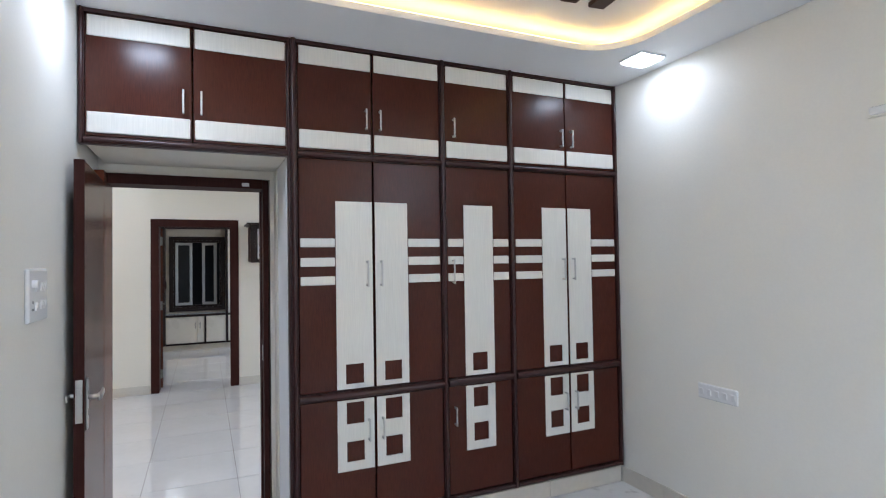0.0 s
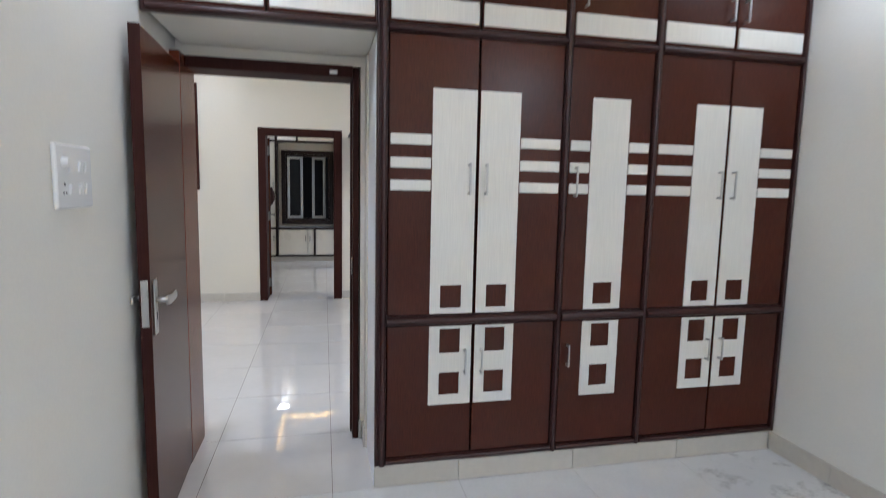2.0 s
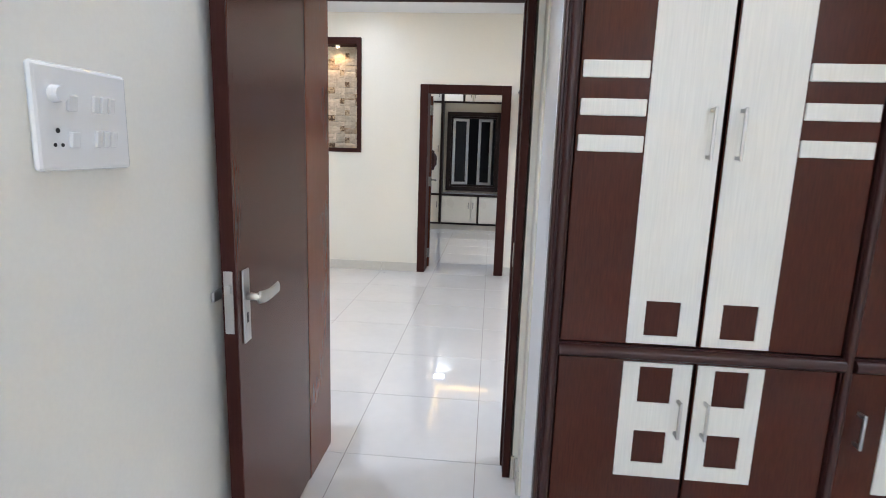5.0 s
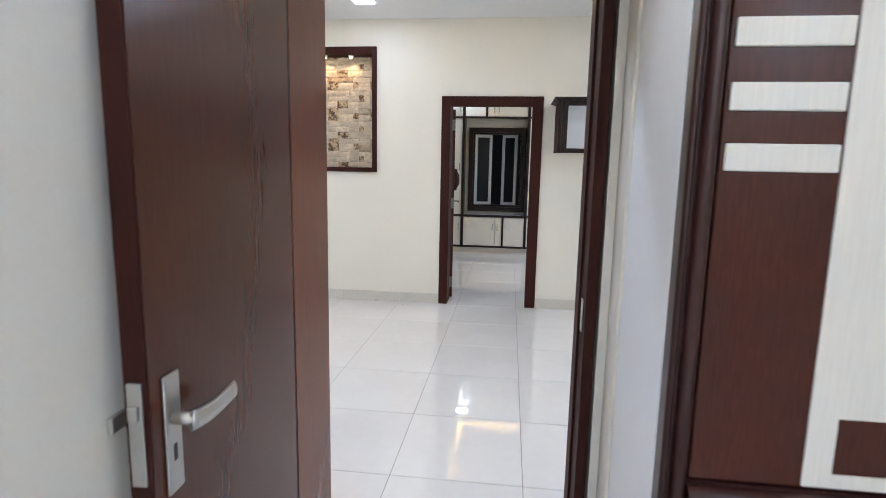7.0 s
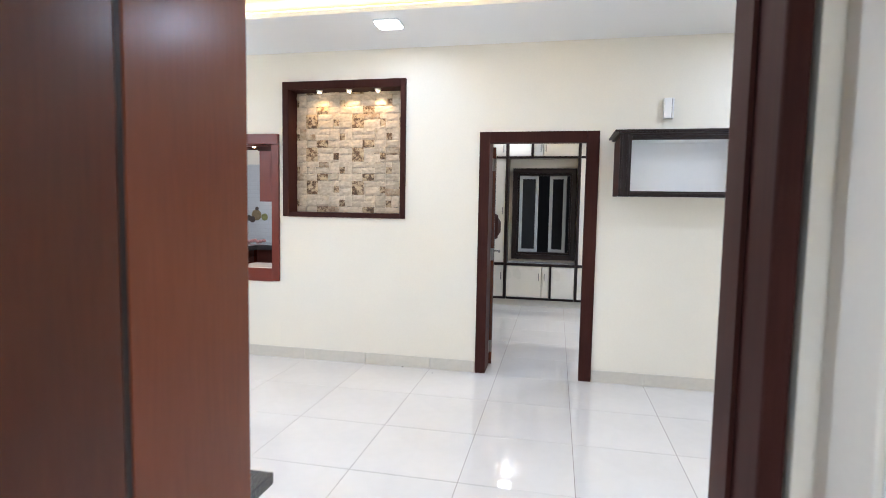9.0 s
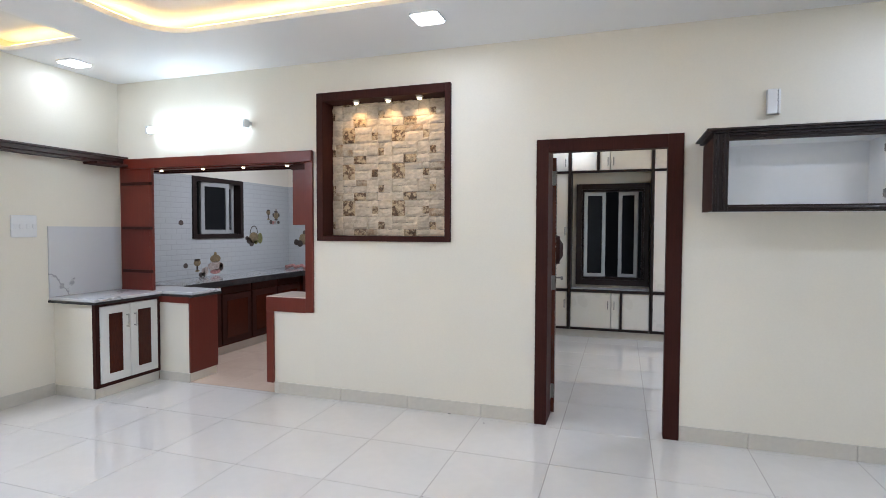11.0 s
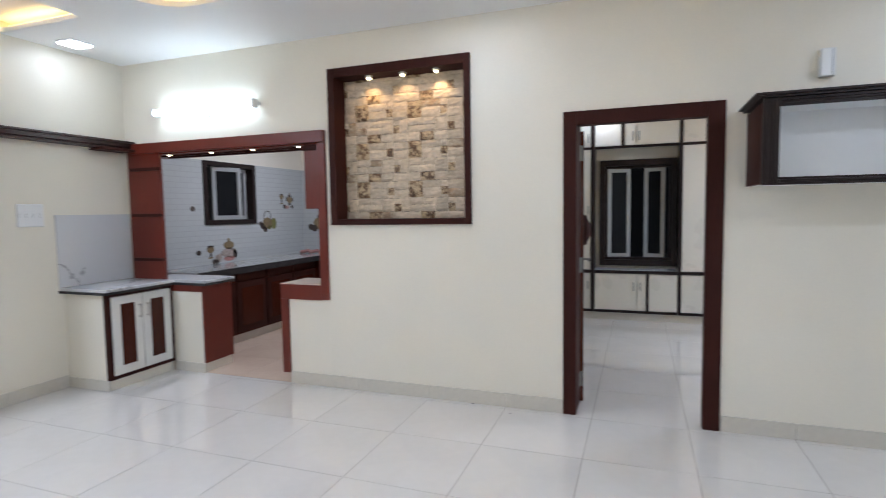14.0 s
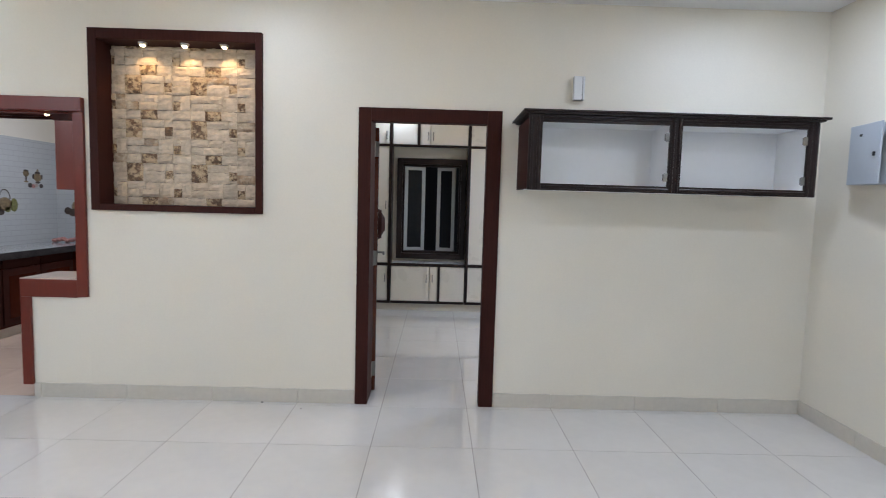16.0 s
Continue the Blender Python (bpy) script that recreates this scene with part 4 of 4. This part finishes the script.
def pot_print(name, y, z, s, kind):
    """Flat printed picture on the wall tiles, 1 mm thick."""
    t = thing(name, (-4.641, y, z), "printed picture of kitchen pots on white wall tiles", "tile picture", "tile pictures")
    x0, x1 = -4.6405, -4.6385

    def oval(dy, dz, ry, rz, mat, nm):
        b = bmesh.new()
        bmesh.ops.create_cone(b, cap_ends=True, segments=20, radius1=1, radius2=1, depth=1,
                              matrix=Matrix.Translation(((x0 + x1) / 2, y + dy * s, z + dz * s)) @ Matrix.Diagonal((x1 - x0, ry * s, rz * s, 1)) @ pose(0, 0, 0, 0, 90, 0))
        part(nm, b, mat, t)

    if kind == "kettle":
        oval(0, 0.06, 0.10, 0.075, DECO_GOLD, "pot")
        oval(0.13, 0.05, 0.055, 0.075, DECO_GREEN, "pear")
        oval(-0.10, 0.02, 0.05, 0.04, DECO_DARK, "fruit")
        oval(-0.14, 0.055, 0.035, 0.03, DECO_DARK, "fruit")
        oval(-0.05, -0.025, 0.045, 0.035, DECO_DARK, "fruit")
        oval(0.04, 0.0, 0.04, 0.03, DECO_GREEN, "leaf")
        b = bmesh.new()
        sweep(b, [(x1, y + 0.075 * s * math.cos(a), z + s * (0.12 + 0.10 * math.sin(a))) for a in [k * math.pi / 12 for k in range(13)]], 0.004, 0.014 * s)
        part("handle", b, DECO_DARK, t)
    elif kind == "cups":
        for dz, ry, rz, m, what in ((0.15, 0.050, 0.042, DECO_GOLD, "bowl"), (0.185, 0.042, 0.012, DECO_DARK, "rim"), (0.085, 0.014, 0.040, DECO_DARK, "stem"),
                                    (0.045, 0.036, 0.012, DECO_GOLD, "foot")):
            oval(-0.11, dz, ry, rz, m, what)
        for dy, dz, ry, rz, m, what in ((0.09, 0.105, 0.066, 0.055, DECO_GOLD, "pot"), (0.09, 0.165, 0.048, 0.018, DECO_DARK, "lid"), (0.09, 0.195, 0.014, 0.020, DECO_GOLD, "knob"),
                                        (0.165, 0.115, 0.016, 0.034, DECO_DARK, "handle"), (0.015, 0.115, 0.016, 0.034, DECO_DARK, "handle"), (0.09, 0.040, 0.042, 0.014, DECO_DARK, "foot"),
                                        (-0.045, 0.0, 0.036, 0.032, DECO_DARK, "fruit"), (0.012, -0.012, 0.032, 0.028, DECO_RED, "fruit"), (0.062, 0.0, 0.030, 0.026, DECO_PALE, "flower"),
                                        (0.15, -0.005, 0.034, 0.026, DECO_DARK, "fruit")):
            oval(dy, dz, ry, rz, m, what)
    elif kind == "tureen":
        oval(0, 0.05, 0.13, 0.055, DECO_PALE, "bowl")
        oval(0.10, 0.03, 0.035, 0.05, DECO_DARK, "handle")
        oval(-0.16, 0.0, 0.04, 0.05, DECO_PALE, "jar")
        oval(0, 0.14, 0.09, 0.05, DECO_GOLD, "lid")
        oval(0, 0.20, 0.025, 0.025, DECO_GOLD, "knob")
        oval(0, -0.02, 0.09, 0.03, DECO_RED, "foot")
        oval(-0.20, -0.04, 0.03, 0.025, DECO_DARK, "fruit")
    elif kind == "cup":
        for dy, dz, ry, rz, m, what in ((0, 0.115, 0.056, 0.040, DECO_GOLD, "bowl"), (0, 0.150, 0.050, 0.012, DECO_DARK, "rim"), (0, 0.055, 0.014, 0.035, DECO_DARK, "stem"),
                                        (0, 0.02, 0.036, 0.012, DECO_GOLD, "foot"), (0.055, -0.03, 0.036, 0.028, DECO_DARK, "fruit"), (0.095, 0.005, 0.028, 0.040, DECO_PALE, "jar")):
            oval(dy, dz, ry, rz, m, what)
    else:
        oval(0, 0, 0.035, 0.03, DECO_DARK, "fruit")
    return t


pot_print("tile_picture", 8.70, 0.90, 1.0, "cup")
pot_print("tile_picture", 9.00, 0.91, 1.0, "tureen")
pot_print("tile_picture", 9.74, 1.24, 1.0, "kettle")
pot_print("tile_picture", 10.16, 1.52, 0.9, "cups")
pot_print("tile_picture", 8.52, 0.99, 1.0, "fruit")
pot_print("tile_picture", 8.46, 1.49, 1.0, "fruit")
fl = thing("tile_picture", (-4.38, 10.549, 1.25), "printed kettle and fruit on the end wall tiles", "tile picture", "tile pictures")
bm = bmesh.new()
rod(bm, (-4.37, 10.550, 1.27), (-4.37, 10.5475, 1.27), 0.085, 20)
part("pot", bm, DECO_GOLD, fl)
for x, z, r, m, what in ((-4.23, 1.24, 0.055, DECO_GREEN, "pear"), (-4.50, 1.22, 0.045, DECO_DARK, "fruit"), (-4.44, 1.20, 0.05, DECO_DARK, "fruit"),
                         (-4.36, 1.37, 0.03, DECO_DARK, "lid")):
    bm = bmesh.new()
    rod(bm, (x, 10.550, z), (x, 10.5455, z), r, 20)
    part(what, bm, m, fl)
bm = bmesh.new()
for k in range(9):
    ball(bm, (-4.50 + 0.05 * k, 10.30, 0.868 + 0.01 * (k % 3)), 0.032, (1.1, 1, 0.8))
solid("red_flowers", bm, DECO_RED, "bunch of reddish flowers lying on the worktop", "flowers", smooth=True)

# ---- windows ----


def casement(t, m, w, h, fw=0.045):
    bm = bmesh.new()
    box(bm, 0, fw, -0.02, 0.02, 0, h)
    box(bm, w - fw, w, -0.02, 0.02, 0, h)
    box(bm, fw, w - fw, -0.02, 0.02, 0, fw)
    box(bm, fw, w - fw, -0.02, 0.02, h - fw, h)
    fr = part("casement", placed(bm, m), WIN_METAL, t, "pale metal casement")
    part("pane", placed(one(fw, w - fw, -0.004, 0.004, fw, h - fw), m), GLASS, fr)


win1 = thing("window_1", (0.03, 11.15, 0.68), "dark wood framed window with pale casements at night", "window", kind="structure")
bm = one(-0.432, -0.36, 11.06, 11.29, 0.682, 2.038, bevel=0.003)
box(bm, 0.43, 0.501, 11.06, 11.29, 0.682, 2.038, bevel=0.003)
box(bm, -0.36, 0.43, 11.06, 11.29, 1.965, 2.038)
box(bm, -0.36, 0.43, 11.06, 11.29, 0.682, 0.755)
part("window_frame", bm, BATTEN, win1)
bm = one(-0.36, -0.335, 11.12, 11.22, 0.755, 1.965)
box(bm, 0.405, 0.43, 11.12, 11.22, 0.755, 1.965)
box(bm, -0.335, 0.405, 11.12, 11.22, 0.755, 0.785)
box(bm, -0.335, 0.405, 11.12, 11.22, 1.935, 1.965)
part("inner_frame", bm, BATTEN, win1)
casement(win1, Matrix.Translation((-0.335, 11.12, 0.79)) @ pose(0, 0, 0, 0, 0, 14), 0.285, 1.14)
casement(win1, Matrix.Translation((0.115, 11.19, 0.79)) @ pose(0, 0, 0, 0, 0, -14), 0.25, 1.14)
win2 = thing("window_2", (-4.72, 9.1, 1.30), "small dark framed kitchen window at night", "window", kind="structure")
bm = one(-4.79, -4.625, 8.632, 8.692, 1.302, 2.048, bevel=0.003)
box(bm, -4.79, -4.625, 9.458, 9.518, 1.302, 2.048, bevel=0.003)
box(bm, -4.79, -4.625, 8.692, 9.458, 1.302, 1.355)
box(bm, -4.79, -4.625, 8.692, 9.458, 1.995, 2.048)
part("window_frame", bm, BATTEN, win2)
casement(win2, Matrix.Translation((-4.70, 8.82, 1.36)) @ pose(0, 0, 0, 0, 0, 78), 0.40, 0.63, 0.05)
casement(win2, Matrix.Translation((-4.74, 9.26, 1.36)) @ pose(0, 0, 0, 0, 0, 90), 0.18, 0.63, 0.045)

# ---- second bedroom: storage wall round the window ----
RY = 10.87
XS = (-0.500, 0.520)


def store(x0, x1, z0, z1, label, handle_x=None, y0=RY, y1=11.145):
    t = thing("storage_cupboard", ((x0 + x1) / 2, y1, z0), label, "cupboard", "storage wall cupboards")
    part("carcass", one(x0, x1, y0 + 0.02, y1, z0, z1), STORE_LAM, t)
    d = part("door", one(x0 + 0.003, x1 - 0.003, y0 + 0.001, y0 + 0.0195, z0 + 0.003, z1 - 0.003, bevel=0.002), STORE_LAM, t)
    if handle_x is not None:
        zc = z0 + 0.11 if z0 > 2 else z1 - 0.16 if z1 < 1 else (z0 + z1) / 2
        bm = bmesh.new()
        box(bm, handle_x - 0.006, handle_x + 0.006, y0 - 0.028, y0 - 0.020, zc - 0.055, zc + 0.055, bevel=0.002)
        for z in (zc - 0.045, zc + 0.045):
            box(bm, handle_x - 0.004, handle_x + 0.004, y0 - 0.022, y0 + 0.002, z - 0.005, z + 0.005)
        part("handle", bm, DARK_STEEL, d)
    return t


LOW = "white low cupboard below the marble sill"
TALL = "white tall cupboard beside the window"
HIGH = "white loft cupboard above the window"
store(-1.30, -0.52, 0.13, 0.60, LOW, -0.56)
store(-0.48, 0.033, 0.13, 0.60, LOW, -0.005)
store(0.037, 0.145, 0.13, 0.60, LOW, 0.075)
store(0.175, 0.502, 0.13, 0.60, LOW)
store(0.538, 1.50, 0.13, 0.60, LOW)
store(-1.30, -0.52, 0.64, 2.168, TALL, -0.56)
store(0.538, 1.50, 0.64, 2.168, TALL)
store(-1.30, -0.52, 2.198, 2.685, HIGH, -0.56)
store(-0.48, -0.163, 2.198, 2.685, HIGH)
store(-0.127, 0.005, 2.198, 2.685, HIGH, -0.025)
store(0.009, 0.502, 2.198, 2.685, HIGH, 0.045)
store(0.538, 1.50, 2.198, 2.685, HIGH)
solid("alcove_lining", one(-0.48, 0.502, 11.13, 11.148, 2.05, 2.168), PAINT_HALL, "cream lining over the window", "lining", "structure")
grid_t = thing("storage_surround", (0.0, RY, 0.1), "dark brown battens set between the storage wall cupboards", "storage surround")
for a, b, c, d in ((-0.526, -0.486, 0.10, 2.69), (0.508, 0.544, 0.10, 2.69), (0.145, 0.175, 0.13, 0.60), (-0.163, -0.127, 2.198, 2.69)):
    part("batten", one(a, b, RY - 0.014, RY + 0.25, c, d, bevel=0.003), BATTEN, grid_t)
for c, d in ((0.10, 0.13), (0.60, 0.638), (2.168, 2.198)):
    for a, b in ((-1.30, -0.52), (-0.48, 0.502), (0.538, 1.50)):
        part("batten", one(a, b, RY - 0.013, RY + 0.03, c, d, bevel=0.003), BATTEN, grid_t)
solid("marble_sill", one(-0.478, 0.50, RY + 0.032, 11.146, 0.612, 0.64), MARBLE, "white marble window sill slab", "sill")
solid("storage_plinth", one(-1.30, 1.50, RY + 0.03, 11.145, 0.0, 0.098), SKIRT, "grey tiled plinth under the storage wall", "plinth", "structure")

# ---- skirting, in tile lengths ----
SK = {}


def skirting(name, axis, a0, a1, face, out, z=0.10, phase=0.3625):
    t = thing(name, ((a0 + a1) / 2, face, 0) if axis == "x" else (face, (a0 + a1) / 2, 0), "glossy grey-beige tiled skirting", "skirting", kind="structure")
    step = 0.6
    start = math.floor((a0 - phase) / step) * step + phase
    cuts = [a0] + [start + step * k for k in range(1, 20) if a0 + 0.03 < start + step * k < a1 - 0.03] + [a1]
    for l, r in zip(cuts, cuts[1:]):
        lo, hi = sorted((face, face + out * 0.012))
        key = (axis, round(r - l, 4), out)
        if key not in SK:
            w = r - l - 0.003
            bm = one(-w / 2, w / 2, -0.006, 0.006, 0, z, bevel=0.002) if axis == "x" else one(-0.006, 0.006, -w / 2, w / 2, 0, z, bevel=0.002)
            SK[key] = mesh_of(bm, "skirting_piece", SKIRT)
        ob = new("skirting_piece", SK[key])
        ob.parent = t
        c = Vector(((l + r) / 2, (lo + hi) / 2, 0)) if axis == "x" else Vector(((lo + hi) / 2, (l + r) / 2, 0))
        ob.location = c - Vector(t.location)


skirting("baseboard_far_1", "x", -2.686, -0.434, FAR, -1)
skirting("baseboard_far_2", "x", 0.548, XR - 0.013, FAR, -1)
skirting("baseboard_right", "y", NEAR, FAR, XR, -1)
skirting("baseboard_left", "y", NEAR, 6.835, XL, 1)
skirting("baseboard_counter", "x", XL + 0.013, -3.968, 6.849, -1, 0.085)
skirting("baseboard_pier", "x", -3.961, -3.600, FAR - 0.003, -1, 0.085)
skirting("baseboard_wardrobe", "x", 0.553, XR - 0.013, WY + 0.02, -1, 0.108)
skirting("baseboard_bedroom_right", "y", -1.5, WY, XR, -1)
skirting("baseboard_bedroom_left", "y", -1.5, 3.55, -0.37, 1)
skirting("baseboard_alcove", "y", 3.54, 3.648, 0.543, -1, 0.105)
skirting("baseboard_bedroom_end", "x", 0.512, 0.530, 3.66, -1, 0.105)

# ---- stone cladding in the niche, block by block ----
def split_stone(x0, x1, y, z0, z1, back):
    """A block of stone with a rough split face towards -y."""
    bm = bmesh.new()
    nx, nz = max(2, int((x1 - x0) / 0.022)), max(2, int((z1 - z0) / 0.016))
    rows = []
    for k in range(nz + 1):
        line, lift = [], rng.uniform(-0.0015, 0.0015)
        for i in range(nx + 1):
            rim = i in (0, nx) or k in (0, nz)
            deep = rng.uniform(0.003, 0.007) if rim else lift + rng.uniform(-0.0020, 0.0020)
            line.append(bm.verts.new((x0 + (x1 - x0) * i / nx + (rng.uniform(-0.0012, 0.0012) if i in (0, nx) else 0), y + deep,
                                      z0 + (z1 - z0) * k / nz + (rng.uniform(-0.0025, 0.0025) if k in (0, nz) else 0))))
        rows.append(line)
    for k in range(nz):
        for i in range(nx):
            bm.faces.new((rows[k][i], rows[k][i + 1], rows[k + 1][i + 1], rows[k + 1][i]))
    rim = rows[0] + [r[-1] for r in rows[1:]] + rows[-1][-2::-1] + [r[0] for r in rows[-2:0:-1]]
    rear = [bm.verts.new((v.co.x, back, v.co.z)) for v in rim]
    for i in range(len(rim)):
        k = (i + 1) % len(rim)
        bm.faces.new((rim[k], rim[i], rear[i], rear[k]))
    return bm


BLOCKS = [(0, .23, 0, .22, "a"), (.23, .48, 0, .22, "b"), (.48, .72, 0, .22, "a"), (.72, 1, 0, .22, "a"), (0, .255, .22, .64, "b"), (.255, .60, .22, .40, "a"),
          (.255, .60, .40, .66, "a"), (.60, .72, .22, .38, "a"), (.60, .72, .38, .58, "b"), (.60, .72, .58, .66, "a"), (.72, 1, .22, .44, "a"),
          (.72, 1, .44, .66, "a"), (0, .28, .64, .82, "a"), (.28, .5, .66, .82, "a"), (0, .20, .82, 1, "a"), (.20, .5, .82, 1, "a"), (.5, .73, .66, 1, "a"), (.73, .85, .66, .8, "a"), (.73, .85, .8, 1, "b"), (.85, 1, .66, 1, "a")]
TW, TH = 0.452, 0.305
ix0, ix1, iz0, iz1 = nx0 + 0.061, nx1 - 0.046, nz0 + 0.044, nz1 - 0.071
rng = random.Random(4)
for row in range(6):
    for col in range(4):
        for u0, u1, v0, v1, tone in BLOCKS:
            a0, a1 = ix0 - 0.357 + (col + u0) * TW, ix0 - 0.357 + (col + u1) * TW
            c1, c0 = iz1 + 0.177 - (row + v0) * TH, iz1 + 0.177 - (row + v1) * TH
            a0, a1, c0, c1 = max(a0, ix0), min(a1, ix1), max(c0, iz0), min(c1, iz1)
            if a1 - a0 < 0.012 or c1 - c0 < 0.012:
                continue
            bm = split_stone(a0 + 0.001, a1 - 0.001, FAR + 0.134 - rng.uniform(0, 0.010), c0 + 0.001, c1 - 0.001, FAR + 0.149)
            part("stone_block", bm, STONE_B if tone == "b" else STONE_C if rng.random() < 0.07 else STONE_A, niche)

for x, y, size in ((-1.083, 7.475, 0.009), (-0.783, 7.37, 0.006)):
    bm = bmesh.new()
    bmesh.ops.create_icosphere(bm, subdivisions=1, radius=size, matrix=Matrix.Translation((x, y, size * 0.4)) @ Matrix.Diagonal((1.5, 1, 0.5, 1)))
    solid("grit_crumb", bm, DARK_STEEL, "small dark crumb of grit on the floor tiles", "crumb", group="floor grit")

# ---- floor: one bed of grout, and the tiles on it ----
floor = solid("floor", one(-4.80, 2.90, -1.65, 11.30, -0.10, -0.0012), GROUT, "large glossy off-white vitrified floor tiles with thin joints", "floor", "structure")
PX, PY, GX, GY = 0.600, 0.617, 0.3625, 3.13
bm = one(-PX / 2 + 0.0018, PX / 2 - 0.0018, -PY / 2 + 0.0018, PY / 2 - 0.0018, -0.012, 0.0)
pink_mesh, smudged_mesh = mesh_of(bm.copy(), "kitchen_tile", TILE_PINK), mesh_of(bm.copy(), "smudged_tile", SMUDGED)
dusty_mesh = mesh_of(one(-PX / 2 + 0.0009, PX / 2 - 0.0009, -PY / 2 + 0.0009, PY / 2 - 0.0009, -0.012, 0.0), "dusty_tile", DUSTY)
tile_mesh = mesh_of(bm, "tile", TILE)
for i in range(-9, 5):
    for k in range(-8, 14):
        x, y = GX + PX * (i - 0.5), GY + PY * (k + 0.5)
        if -4.80 < x < 2.95 and -1.6 < y < 11.2 and not (x < -0.6 and y < 3.4):
            ob = new("tile", pink_mesh if x < -1.9 and y > 7.5 else smudged_mesh if x > 2.2 and 2.2 < y < 3.1 else dusty_mesh if y < 3.1 else tile_mesh)
            ob.parent = floor
            ob.location = Vector((x, y, 0)) - Vector(floor.location)
            if ob.data is pink_mesh and abs(y - 7.757) < 0.1:  # cut at the threshold of the kitchen
                ob.scale.y, ob.location.y = 0.905, y + 0.029 - floor.location.y
                cut = new("tile", tile_mesh)
                cut.parent = floor
                cut.location, cut.scale.y = Vector((x, y - 0.281, 0)) - Vector(floor.location), 0.082
